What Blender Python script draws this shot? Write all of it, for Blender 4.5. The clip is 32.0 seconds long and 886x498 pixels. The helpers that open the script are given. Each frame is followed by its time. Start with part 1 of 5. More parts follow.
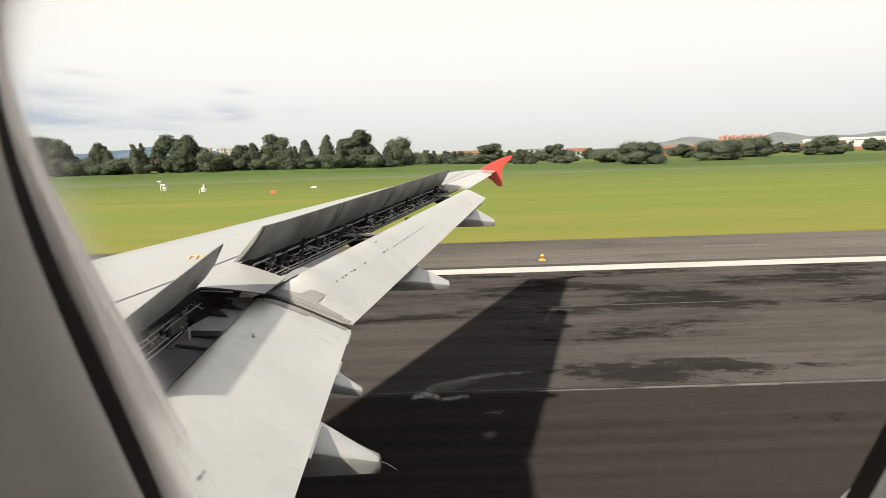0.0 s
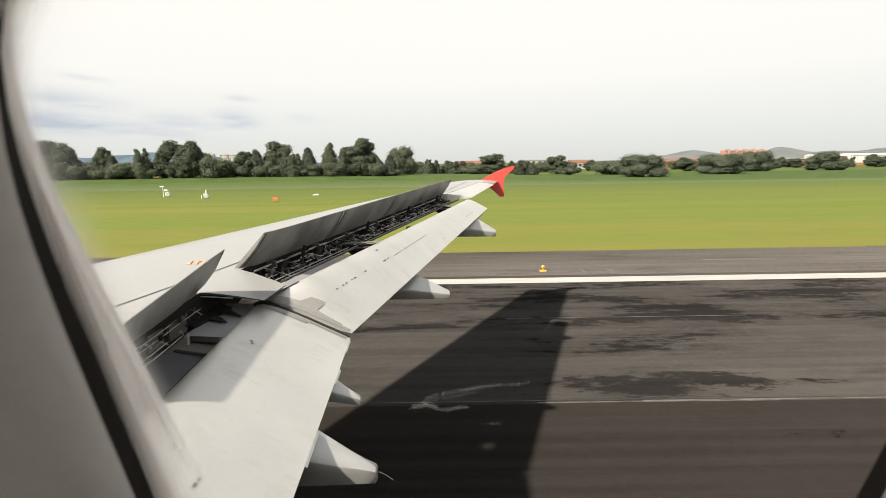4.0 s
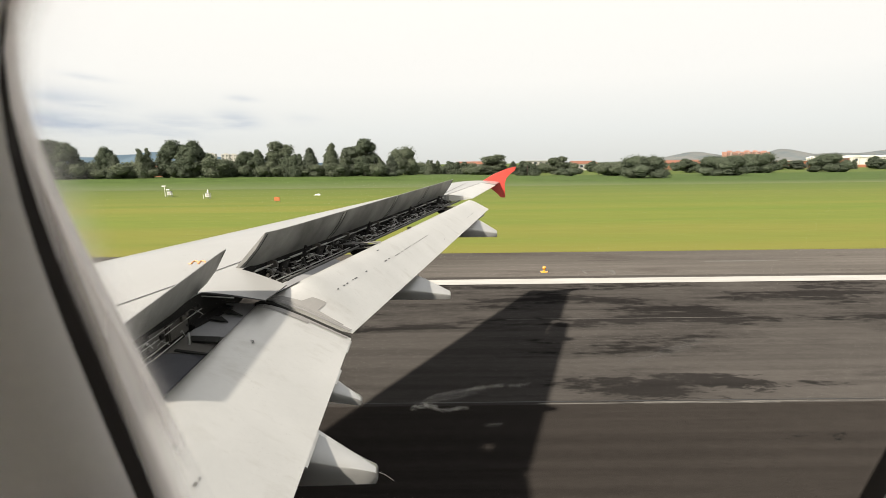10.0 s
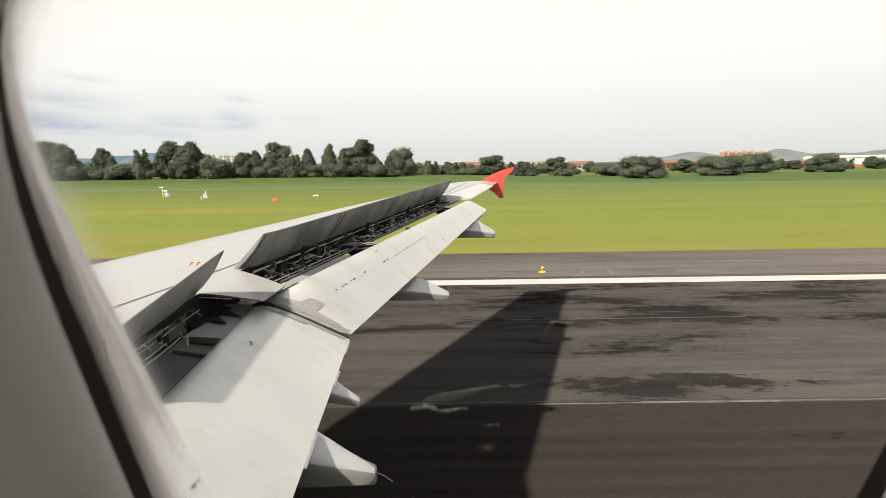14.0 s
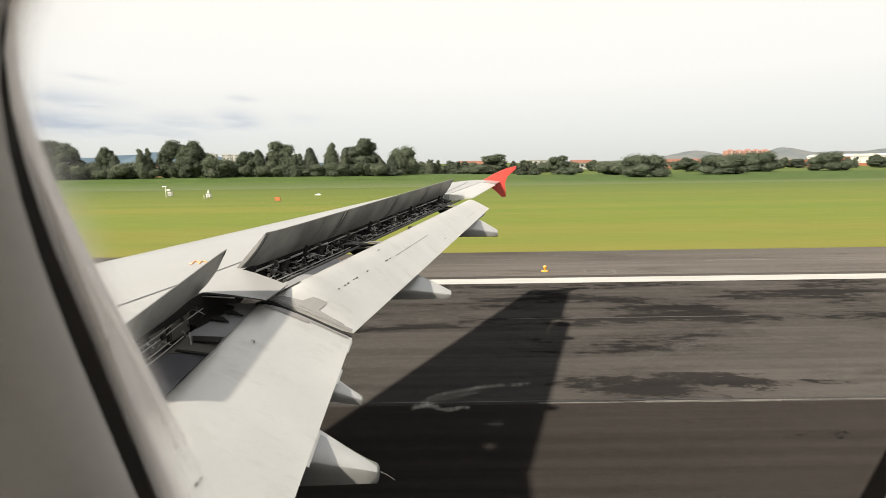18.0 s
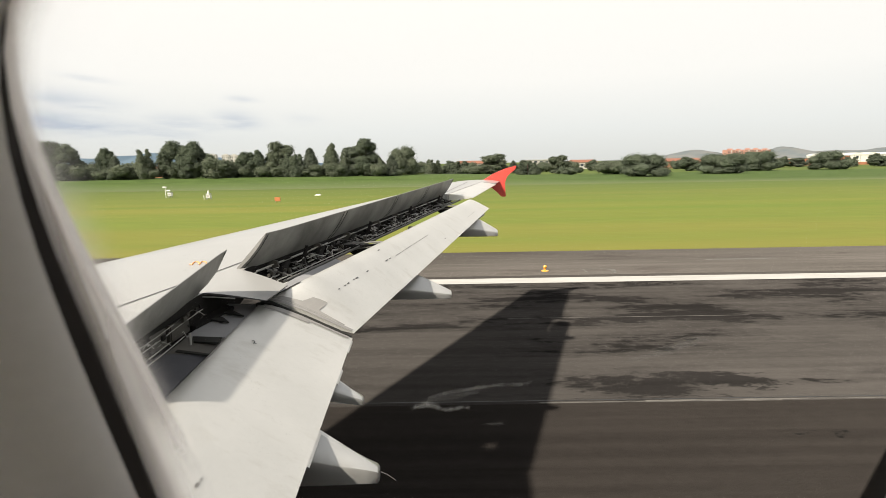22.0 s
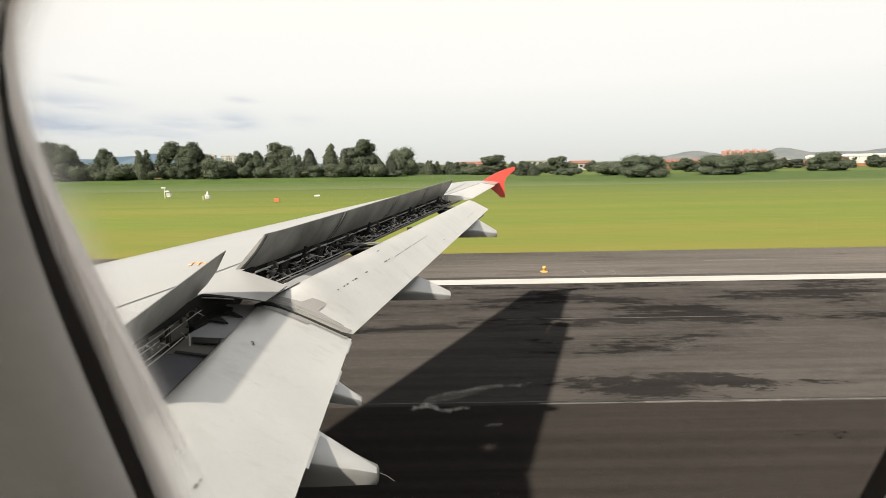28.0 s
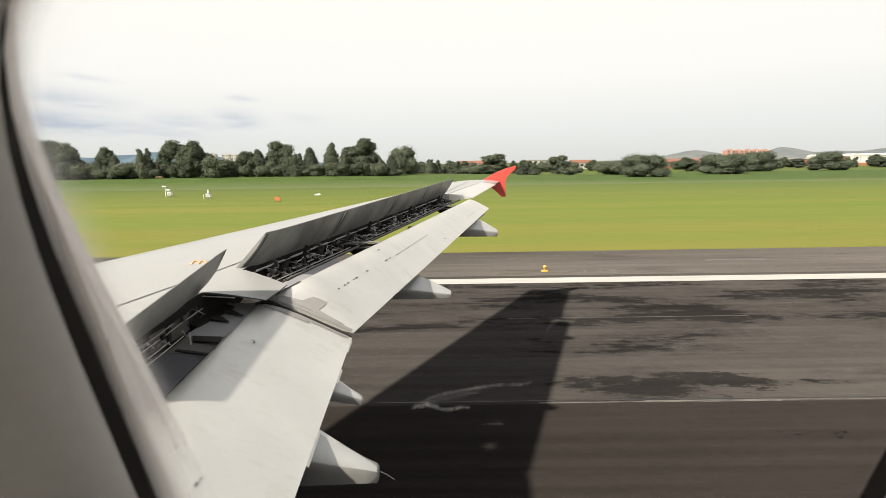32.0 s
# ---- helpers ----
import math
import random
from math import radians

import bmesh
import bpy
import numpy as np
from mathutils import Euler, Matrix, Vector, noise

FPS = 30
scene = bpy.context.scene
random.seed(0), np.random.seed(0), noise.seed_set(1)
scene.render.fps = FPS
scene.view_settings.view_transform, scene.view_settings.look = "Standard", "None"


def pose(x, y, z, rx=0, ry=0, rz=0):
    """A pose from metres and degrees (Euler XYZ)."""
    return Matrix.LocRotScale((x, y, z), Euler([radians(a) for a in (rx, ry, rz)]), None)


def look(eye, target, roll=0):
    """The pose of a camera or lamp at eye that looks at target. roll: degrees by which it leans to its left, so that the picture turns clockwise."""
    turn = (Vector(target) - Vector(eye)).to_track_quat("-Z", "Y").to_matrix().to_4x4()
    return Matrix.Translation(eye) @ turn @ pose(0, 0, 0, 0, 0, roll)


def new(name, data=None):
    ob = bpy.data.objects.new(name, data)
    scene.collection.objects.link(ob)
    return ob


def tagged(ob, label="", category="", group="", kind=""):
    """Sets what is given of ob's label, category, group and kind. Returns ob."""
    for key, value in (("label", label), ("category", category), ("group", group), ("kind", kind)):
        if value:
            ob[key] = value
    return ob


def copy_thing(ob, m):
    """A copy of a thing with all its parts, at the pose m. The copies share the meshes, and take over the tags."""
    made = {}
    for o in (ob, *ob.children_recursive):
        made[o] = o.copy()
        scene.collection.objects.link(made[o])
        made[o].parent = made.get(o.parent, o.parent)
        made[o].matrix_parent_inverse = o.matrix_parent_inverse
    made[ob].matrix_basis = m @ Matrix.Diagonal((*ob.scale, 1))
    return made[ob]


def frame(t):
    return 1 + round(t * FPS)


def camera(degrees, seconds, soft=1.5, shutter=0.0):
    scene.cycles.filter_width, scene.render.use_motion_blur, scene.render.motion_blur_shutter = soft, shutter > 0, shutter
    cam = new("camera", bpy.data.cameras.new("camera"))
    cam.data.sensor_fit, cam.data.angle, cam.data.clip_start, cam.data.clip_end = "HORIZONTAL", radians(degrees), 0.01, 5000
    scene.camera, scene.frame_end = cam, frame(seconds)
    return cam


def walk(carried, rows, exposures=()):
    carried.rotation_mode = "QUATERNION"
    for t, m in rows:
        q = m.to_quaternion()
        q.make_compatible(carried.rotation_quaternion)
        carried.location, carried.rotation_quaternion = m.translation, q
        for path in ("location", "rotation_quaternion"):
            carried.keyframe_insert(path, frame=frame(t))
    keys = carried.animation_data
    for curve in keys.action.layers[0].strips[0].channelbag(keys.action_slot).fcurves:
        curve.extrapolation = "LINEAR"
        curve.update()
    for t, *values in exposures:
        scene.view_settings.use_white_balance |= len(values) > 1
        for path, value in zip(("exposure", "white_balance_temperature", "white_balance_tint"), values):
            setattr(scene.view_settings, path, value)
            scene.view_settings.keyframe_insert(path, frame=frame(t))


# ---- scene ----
# The aircraft stands on the runway: x aft along the runway, y outboard, z up; the camera sits at a cabin window.
cam = camera(82.75, 32.0, soft=0.8)
EYE = (0.0, 0.0, 4.7)
TILT, LEAN = -9.63, 0.85
# seconds, and the small turns of a hand-held camera: tilt, lean, yaw
SWAY = [(0, -1.13, 0.9, -0.36), (0.5, -0.33, 0.78, -0.25), (1, 0.04, 0.44, 0), (1.5, -0.35, 0.27, 0.22), (2, -0.34, 0.21, 0.86),
        (2.5, -0.37, 0.26, 0.88), (4.5, 0, -0.02, -0.28), (5, -0.08, -0.11, -0.15), (5.5, -0.01, -0.24, -0.12), (6, -0.11, -0.15, -0.04),
        (6.5, -0.02, 0.07, 0.04), (7, 0.03, 0.05, 0.27), (7.5, -0.19, -0.16, 0.19), (8, -0.09, -0.32, 0.07), (8.5, 0.1, -0.29, 0.06),
        (9, 0.02, -0.16, 0.06), (9.5, -0.06, -0.05, -0.02), (10, 0.01, -0.17, 0.06), (11, 0.06, -0.03, -0.01), (11.5, 0.04, -0.18, -0.01),
        (12, 0.06, -0.03, 0.07), (13, 0.06, -0.08, 0.03), (13.5, 0.08, -0.02, -0.07), (14, 0.07, -0.06, -0.15), (14.5, 0.14, 0.04, -0.2),
        (16.5, -0.04, -0.09, 0.03), (17, -0.09, 0.01, -0.01), (18, -0.04, -0.01, 0.11), (19, -0.01, -0.01, 0), (20, -0.03, 0, -0.1),
        (21, -0.04, 0.11, -0.06), (21.5, 0.09, -0.04, 0.11), (22, -0.05, 0.13, 0.09), (23, 0.09, 0.02, 0.01), (24, 0.03, 0.19, -0.19),
        (24.5, -0.03, 0.01, -0.28), (25, -0.07, 0.09, -0.21), (26, -0.02, 0.11, -0.04), (26.5, -0.09, 0.03, 0.11), (28.5, 0.07, 0.14, -0.09),
        (29, -0.01, 0.13, -0.25), (29.5, -0.05, 0.17, -0.27), (30, 0.03, 0.07, -0.2), (31, -0.04, 0.12, -0.02), (32, -0.06, 0, 0.09)]
walk(cam, [(t, pose(*EYE, 90 + TILT + a, LEAN + b, c)) for t, a, b, c in SWAY])
cam.data.dof.use_dof = True
cam.data.dof.focus_distance = 10.0
cam.data.dof.aperture_fstop = 13.0
scene.view_settings.exposure = 0.55

# ---- light ----
SUN_FROM = Vector((-0.72, -0.73, 1.0)).normalized()
world = bpy.data.worlds.new("sky")
scene.world = world
world.use_nodes = True
wn, wl = world.node_tree.nodes, world.node_tree.links
wn.clear()


def wnode(kind, **values):
    n = wn.new(kind)
    for k, v in values.items():
        n.inputs[k].default_value = v
    return n


coord = wn.new("ShaderNodeTexCoord")
sky = wn.new("ShaderNodeTexSky")
sky.sky_type, sky.sun_disc = "NISHITA", False
sky.sun_elevation, sky.sun_rotation = math.asin(SUN_FROM.z), math.atan2(SUN_FROM.x, SUN_FROM.y)
sky_light = wnode("ShaderNodeBackground", Strength=0.05)
wl.new(sky.outputs[0], sky_light.inputs[0])
split = wn.new("ShaderNodeSeparateXYZ")
wl.new(coord.outputs["Generated"], split.inputs[0])
# high cloud: pale grey low down, white overhead
rise = wn.new("ShaderNodeValToRGB")
rise.color_ramp.elements[0].position, rise.color_ramp.elements[0].color = 0.0, (0.68, 0.688, 0.665, 1)
rise.color_ramp.elements[1].position, rise.color_ramp.elements[1].color = 0.30, (0.985, 0.95, 0.89, 1)
for at_z, tint in ((0.06, (0.775, 0.785, 0.765, 1)), (0.15, (0.92, 0.90, 0.855, 1))):
    rise.color_ramp.elements.new(at_z).color = tint
wl.new(split.outputs["Z"], rise.inputs[0])
stretch = wnode("ShaderNodeMapping")
stretch.inputs["Scale"].default_value = (4.0, 4.0, 30.0)
wl.new(coord.outputs["Generated"], stretch.inputs[0])
streak = wnode("ShaderNodeTexNoise", Scale=2.6, Detail=6.0, Roughness=0.6)
wl.new(stretch.outputs[0], streak.inputs[0])


def wmath(op, a, b, c=None):
    n = wn.new("ShaderNodeMath")
    n.operation = op
    for i, v in enumerate((a, b, c)):
        if v is None:
            continue
        if isinstance(v, (int, float)):
            n.inputs[i].default_value = v
        else:
            wl.new(v, n.inputs[i])
    return n.outputs[0]


# thin blue-grey streaks low over the horizon ahead of the wing: bearing, height, half-length, half-depth, strength
side = wmath("DIVIDE", split.outputs["X"], wmath("MAXIMUM", split.outputs["Y"], 0.05))
ripple = wmath("MULTIPLY_ADD", streak.outputs["Fac"], 2.6, -1.3)
total = None
for at_u, at_z, long_u, deep_z, much in ((-0.74, 0.073, 0.15, 0.019, 0.95), (-0.60, 0.066, 0.16, 0.014, 0.5), (-0.73, 0.108, 0.13, 0.018, 0.5),
                                         (-0.50, 0.076, 0.08, 0.016, 0.55), (-0.40, 0.083, 0.05, 0.018, 0.6), (-0.385, 0.118, 0.03, 0.007, 0.5),
                                         (-0.68, 0.141, 0.06, 0.006, 0.28), (-0.27, 0.085, 0.04, 0.010, 0.2)):
    du = wmath("MULTIPLY_ADD", side, 1 / long_u, -at_u / long_u)
    dz = wmath("MULTIPLY_ADD", wmath("MULTIPLY_ADD", side, 0.06, split.outputs["Z"]), 1 / deep_z, -(at_z + 0.06 * at_u) / deep_z)
    dz = wmath("MULTIPLY_ADD", ripple, 0.55, dz)
    far = wmath("ADD", wmath("MULTIPLY", du, du), wmath("MULTIPLY", dz, dz))
    soft = wmath("MULTIPLY", wmath("POWER", 2.718, wmath("MULTIPLY", far, -1.3)), much)
    total = soft if total is None else wmath("MAXIMUM", total, soft)
amount = wmath("MULTIPLY", total, wmath("MULTIPLY_ADD", ripple, 1.2, 0.85))
cloud = wn.new("ShaderNodeMix")
cloud.data_type = "RGBA"
wl.new(amount, cloud.inputs["Factor"])
wl.new(rise.outputs[0], cloud.inputs["A"])
cloud.inputs["B"].default_value = (0.50, 0.55, 0.63, 1)
cloud_light = wnode("ShaderNodeBackground", Strength=0.78)
wl.new(cloud.outputs["Result"], cloud_light.inputs[0])
cover = wn.new("ShaderNodeMixShader")
# the cloud thins overhead, where the sun comes through
thinning = wnode("ShaderNodeMapRange")
thinning.inputs["From Min"].default_value, thinning.inputs["From Max"].default_value = 0.28, 0.75
thinning.inputs["To Min"].default_value, thinning.inputs["To Max"].default_value = 0.94, 0.45
wl.new(split.outputs["Z"], thinning.inputs["Value"])
wl.new(thinning.outputs[0], cover.inputs[0])
wl.new(sky_light.outputs[0], cover.inputs[1])
wl.new(cloud_light.outputs[0], cover.inputs[2])
wl.new(cover.outputs[0], wn.new("ShaderNodeOutputWorld").inputs[0])

sun = new("sun", bpy.data.lights.new("sun", "SUN"))
sun.data.energy, sun.data.angle, sun.data.color = 5.4, radians(1.8), (1.0, 0.915, 0.79)
sun.matrix_world = look(SUN_FROM * 100, (0, 0, 0))


# ---- materials ----
def material(name, base, rough=0.6, metal=0.0, spread=0.12, scale=3.0, fine=40.0, bump=0.05, tone=None, stretch=(1, 1, 1), mottle=0.35, spec=0.5, per=""):
    """A surface with a coarse tone and a fine grain; per: 'island' or 'object' varies whole pieces."""
    m = bpy.data.materials.new(name)
    m.use_nodes = True
    n, l = m.node_tree.nodes, m.node_tree.links
    b = n["Principled BSDF"]
    b.inputs["Metallic"].default_value = metal
    b.inputs["Specular IOR Level"].default_value = spec
    tc = n.new("ShaderNodeTexCoord")
    mp = n.new("ShaderNodeMapping")
    mp.inputs["Scale"].default_value = stretch
    l.new(tc.outputs["Object"], mp.inputs[0])
    coarse = n.new("ShaderNodeTexNoise")
    coarse.inputs["Scale"].default_value, coarse.inputs["Detail"].default_value = scale, 5
    l.new(mp.outputs[0], coarse.inputs[0])
    grain = n.new("ShaderNodeTexNoise")
    grain.inputs["Scale"].default_value, grain.inputs["Detail"].default_value = fine, 3
    l.new(mp.outputs[0], grain.inputs[0])
    ramp = n.new("ShaderNodeValToRGB")
    tone = tone or tuple(c * (1 - 2.2 * spread) for c in base)
    ramp.color_ramp.elements[0].position, ramp.color_ramp.elements[0].color = 0.5 - mottle / 2, (*tone, 1)
    ramp.color_ramp.elements[1].position, ramp.color_ramp.elements[1].color = 0.5 + mottle / 2, (*base, 1)
    l.new(coarse.outputs["Fac"], ramp.inputs[0])
    mix = n.new("ShaderNodeMix")
    mix.data_type, mix.blend_type = "RGBA", "MULTIPLY"
    mix.inputs["Factor"].default_value = 1.0
    shade = n.new("ShaderNodeMapRange")
    shade.inputs["To Min"].default_value, shade.inputs["To Max"].default_value = 1 - spread, 1 + spread
    l.new(grain.outputs["Fac"], shade.inputs["Value"])
    l.new(ramp.outputs[0], mix.inputs["A"])
    l.new(shade.outputs[0], mix.inputs["B"])
    out = mix.outputs["Result"]
    if per:
        vary = n.new("ShaderNodeHueSaturation")
        src = n.new("ShaderNodeNewGeometry").outputs["Random Per Island"] if per == "island" else n.new("ShaderNodeObjectInfo").outputs["Random"]
        val = n.new("ShaderNodeMapRange")
        val.inputs["To Min"].default_value, val.inputs["To Max"].default_value = 0.74, 1.26
        l.new(src, val.inputs["Value"])
        l.new(val.outputs[0], vary.inputs["Value"])
        l.new(out, vary.inputs["Color"])
        out = vary.outputs[0]
    l.new(out, b.inputs["Base Color"])
    rr = n.new("ShaderNodeMapRange")
    rr.inputs["To Min"].default_value, rr.inputs["To Max"].default_value = max(rough - 0.12, 0.02), min(rough + 0.12, 1)
    l.new(coarse.outputs["Fac"], rr.inputs["Value"])
    l.new(rr.outputs[0], b.inputs["Roughness"])
    if bump:
        bp = n.new("ShaderNodeBump")
        bp.inputs["Strength"].default_value, bp.inputs["Distance"].default_value = bump, 0.02
        l.new(grain.outputs["Fac"], bp.inputs["Height"])
        l.new(bp.outputs[0], b.inputs["Normal"])
    return m


def asphalt(name, dry, wet, cut, bits, seed=0.0, seam=None, bands=(), edge=1.13):
    """Old runway asphalt: soft damp clouds over a pale dry ground, and ragged dark scraps, all drawn out along the runway."""
    m = bpy.data.materials.new(name)
    m.use_nodes = True
    n, l = m.node_tree.nodes, m.node_tree.links
    b = n["Principled BSDF"]
    tc = n.new("ShaderNodeTexCoord")

    def tex(stretch, scale, detail, rough=0.55, shift=0.0):
        mp = n.new("ShaderNodeMapping")
        mp.inputs["Scale"].default_value = stretch
        mp.inputs["Location"].default_value = (seed + shift, seed * 0.7 + shift, 0)
        l.new(tc.outputs["Object"], mp.inputs[0])
        t = n.new("ShaderNodeTexNoise")
        t.inputs["Scale"].default_value, t.inputs["Detail"].default_value, t.inputs["Roughness"].default_value = scale, detail, rough
        l.new(mp.outputs[0], t.inputs[0])
        return t.outputs["Fac"]

    def span(value, lo, hi, to_lo, to_hi):
        r = n.new("ShaderNodeMapRange")
        r.inputs["From Min"].default_value, r.inputs["From Max"].default_value = lo, hi
        r.inputs["To Min"].default_value, r.inputs["To Max"].default_value = to_lo, to_hi
        l.new(value, r.inputs["Value"])
        return r.outputs[0]

    def blend(mode, a, c, fac=None):
        x = n.new("ShaderNodeMix")
        x.data_type, x.blend_type = "RGBA", mode
        x.inputs["Factor"].default_value = 1.0
        if fac is not None:
            l.new(fac, x.inputs["Factor"])
        for key, value in (("A", a), ("B", c)):
            if isinstance(value, tuple):
                x.inputs[key].default_value = (*value, 1)
            else:
                l.new(value, x.inputs[key])
        return x.outputs["Result"]

    def plus(a, c, k):
        x = n.new("ShaderNodeMath")
        x.operation, x.inputs[1].default_value = "MULTIPLY_ADD", k
        l.new(a, x.inputs[0])
        l.new(c, x.inputs[2])
        return x.outputs[0]

    big = tex((0.14, 0.62, 1), 1.0, 3)
    ragged = tex((2.0, 3.4, 1), 1.3, 9, 0.74, 3.0)
    medium = tex((0.42, 0.95, 1), 1.3, 6, 0.62, 7.0)
    tracks = tex((0.012, 2.2, 1), 1.0, 4, 0.55)
    soft = tex((0.06, 0.25, 1), 1.0, 3, 0.5, 5.0)
    grain = tex((1, 1, 1), 45.0, 2)
    smear = tex((0.10, 5.5, 1), 1.0, 5, 0.6, 2.0)
    flecks = tex((1.4, 4.2, 1), 3.2, 6, 0.7, 4.0)
    shape = plus(smear, plus(ragged, plus(medium, big, 0.4), 0.36), 0.16)
    if bands:
        # strips laid at different times: (distance across the runway, how dry)
        across = n.new("ShaderNodeSeparateXYZ")
        l.new(tc.outputs["Object"], across.inputs[0])
        strips = n.new("ShaderNodeValToRGB")
        lo, hi = bands[0][0], bands[-1][0]
        for k, (at_y, dryness) in enumerate(bands):
            e = strips.color_ramp.elements[k] if k < 2 else strips.color_ramp.elements.new((at_y - lo) / (hi - lo))
            e.position, e.color = (at_y - lo) / (hi - lo), (0.5 + dryness, 0.5 + dryness, 0.5 + dryness, 1)
        l.new(span(across.outputs["Y"], lo, hi, 0.0, 1.0), strips.inputs[0])
        shape = plus(strips.outputs[0], shape, 1.0)
        cut, bits = cut + 0.5, bits + 0.5
    damp = span(shape, cut + 0.150, cut - 0.010, 0.0, 1.0)
    scraps = span(plus(soft, shape, 0.25), bits + 0.092, bits + 0.048, 0.0, 1.0)
    part_y = n.new("ShaderNodeSeparateXYZ")
    l.new(tc.outputs["Object"], part_y.inputs[0])
    if seam is not None:
        # ragged tar scraps beside the lane joint
        away, off = n.new("ShaderNodeMath"), n.new("ShaderNodeMath")
        away.operation, away.inputs[1].default_value, off.operation = "SUBTRACT", seam, "ABSOLUTE"
        l.new(part_y.outputs["Y"], away.inputs[0])
        l.new(away.outputs[0], off.inputs[0])
        rough_edge = plus(flecks, plus(medium, plus(ragged, tex((0.16, 0.7, 1), 1.0, 2, 0.5, 9.0), 0.50), 0.50), 0.30)
        crumbs = span(plus(off.outputs[0], rough_edge, -0.24), edge - 0.01, edge + 0.045, 0.0, 1.0)
        most = n.new("ShaderNodeMath")
        most.operation = "MAXIMUM"
        l.new(crumbs, most.inputs[0])
        l.new(scraps, most.inputs[1])
        scraps = most.outputs[0]
    mid = tuple(0.56 * d + 0.44 * w for d, w in zip(dry, wet))
    col = blend("MIX", dry, mid, damp)
    col = blend("MIX", col, wet, scraps)
    col = blend("MULTIPLY", col, span(ragged, 0.3, 0.7, 0.90, 1.10))
    col = blend("MULTIPLY", col, span(tracks, 0.3, 0.7, 0.86, 1.14))
    col = blend("MULTIPLY", col, span(smear, 0.3, 0.7, 0.90, 1.10))
    col = blend("MULTIPLY", col, span(flecks, 0.3, 0.7, 0.92, 1.08))
    col = blend("MULTIPLY", col, span(soft, 0.3, 0.7, 0.80, 1.18))
    col = blend("MULTIPLY", col, span(grain, 0.25, 0.75, 0.82, 1.18))
    b.inputs["Diffuse Roughness"].default_value = 1.0
    l.new(col, b.inputs["Base Color"])
    l.new(span(scraps, 0, 1, 0.88, 0.5), b.inputs["Roughness"])
    b.inputs["Specular IOR Level"].default_value = 0.0
    bp = n.new("ShaderNodeBump")
    bp.inputs["Strength"].default_value, bp.inputs["Distance"].default_value = 0.25, 0.02
    l.new(grain, bp.inputs["Height"])
    l.new(bp.outputs[0], b.inputs["Normal"])
    return m


WING_PAINT = material("wing_paint", (0.325, 0.325, 0.316), 0.38, 0, 0.03, 1.6, 30, 0.01, (0.298, 0.294, 0.283), mottle=0.5)
FLAP_PAINT = material("flap_paint", (0.735, 0.725, 0.69), 0.50, 0.70, 0.03, 2.0, 25, 0.01, (0.67, 0.66, 0.622), (0.8, 1.3, 1), mottle=0.45)
n, l = FLAP_PAINT.node_tree.nodes, FLAP_PAINT.node_tree.links
stain_map, stain_tex, stain_span, stain_mix = n.new("ShaderNodeMapping"), n.new("ShaderNodeTexNoise"), n.new("ShaderNodeMapRange"), n.new("ShaderNodeMix")
stain_map.inputs["Scale"].default_value = (1.1, 2.6, 1.1)
stain_tex.inputs["Scale"].default_value, stain_tex.inputs["Detail"].default_value, stain_tex.inputs["Roughness"].default_value = 2.1, 6, 0.66
l.new(n["Texture Coordinate"].outputs["Object"], stain_map.inputs[0])
l.new(stain_map.outputs[0], stain_tex.inputs[0])
stain_span.inputs["From Min"].default_value, stain_span.inputs["From Max"].default_value = 0.56, 0.74
stain_span.inputs["To Max"].default_value = 0.6
l.new(stain_tex.outputs["Fac"], stain_span.inputs["Value"])
stain_mix.data_type = "RGBA"
l.new(stain_span.outputs[0], stain_mix.inputs["Factor"])
l.new(n["Principled BSDF"].inputs["Base Color"].links[0].from_socket, stain_mix.inputs["A"])
stain_mix.inputs["B"].default_value = (0.56, 0.54, 0.49, 1)
l.new(stain_mix.outputs["Result"], n["Principled BSDF"].inputs["Base Color"])
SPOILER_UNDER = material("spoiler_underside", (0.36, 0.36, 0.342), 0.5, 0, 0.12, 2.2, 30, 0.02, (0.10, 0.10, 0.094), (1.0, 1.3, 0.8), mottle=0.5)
# Near-black colour stands in for the deep shade inside the spoiler bay.
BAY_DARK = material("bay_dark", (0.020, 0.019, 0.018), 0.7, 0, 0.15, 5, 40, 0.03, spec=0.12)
BAY_GREY = material("bay_panel", (0.31, 0.31, 0.315), 0.5, 0, 0.08, 4, 40, 0.02)
# Cove floor paints: the raised spoiler's shade is put into these dark colours.
COVE_BLUE = material("cove_blue_grey", (0.105, 0.108, 0.122), 0.5, 0, 0.12, 4, 40, 0.02, (0.07, 0.072, 0.082))
COVE_BROWN = material("cove_brown_grey", (0.135, 0.128, 0.115), 0.55, 0, 0.14, 4, 40, 0.02, (0.08, 0.075, 0.067))
# Shroud colour is darkened too, as part of the shaded bay.
SHROUD = material("shroud_bay_shade", (0.10, 0.10, 0.098), 0.55, 0, 0.15, 4, 40, 0.02, (0.055, 0.055, 0.052), spec=0.2)
PIPE = material("pipe_metal", (0.46, 0.46, 0.435), 0.35, 0.3, 0.08, 8, 60, 0.0)
BRACKET = material("bracket_metal", (0.085, 0.08, 0.07), 0.45, 0.4, 0.12, 8, 60, 0.02)
SEAM = material("seam_line", (0.09, 0.09, 0.09), 0.6, 0, 0.05, 5, 40, 0.0)
SEAL = material("seal_grey", (0.175, 0.17, 0.162), 0.6, 0, 0.06, 6, 50, 0.02)
RUB = material("rub_strip", (0.27, 0.262, 0.25), 0.6, 0, 0.08, 5, 50, 0.02, (0.22, 0.213, 0.205))
SEAL_DARK = material("seal_dark", (0.032, 0.032, 0.030), 0.75, 0, 0.08, 6, 50, 0.02, spec=0.15)
RED = material("red_paint", (0.72, 0.085, 0.065), 0.35, 0, 0.04, 3, 40, 0.0)
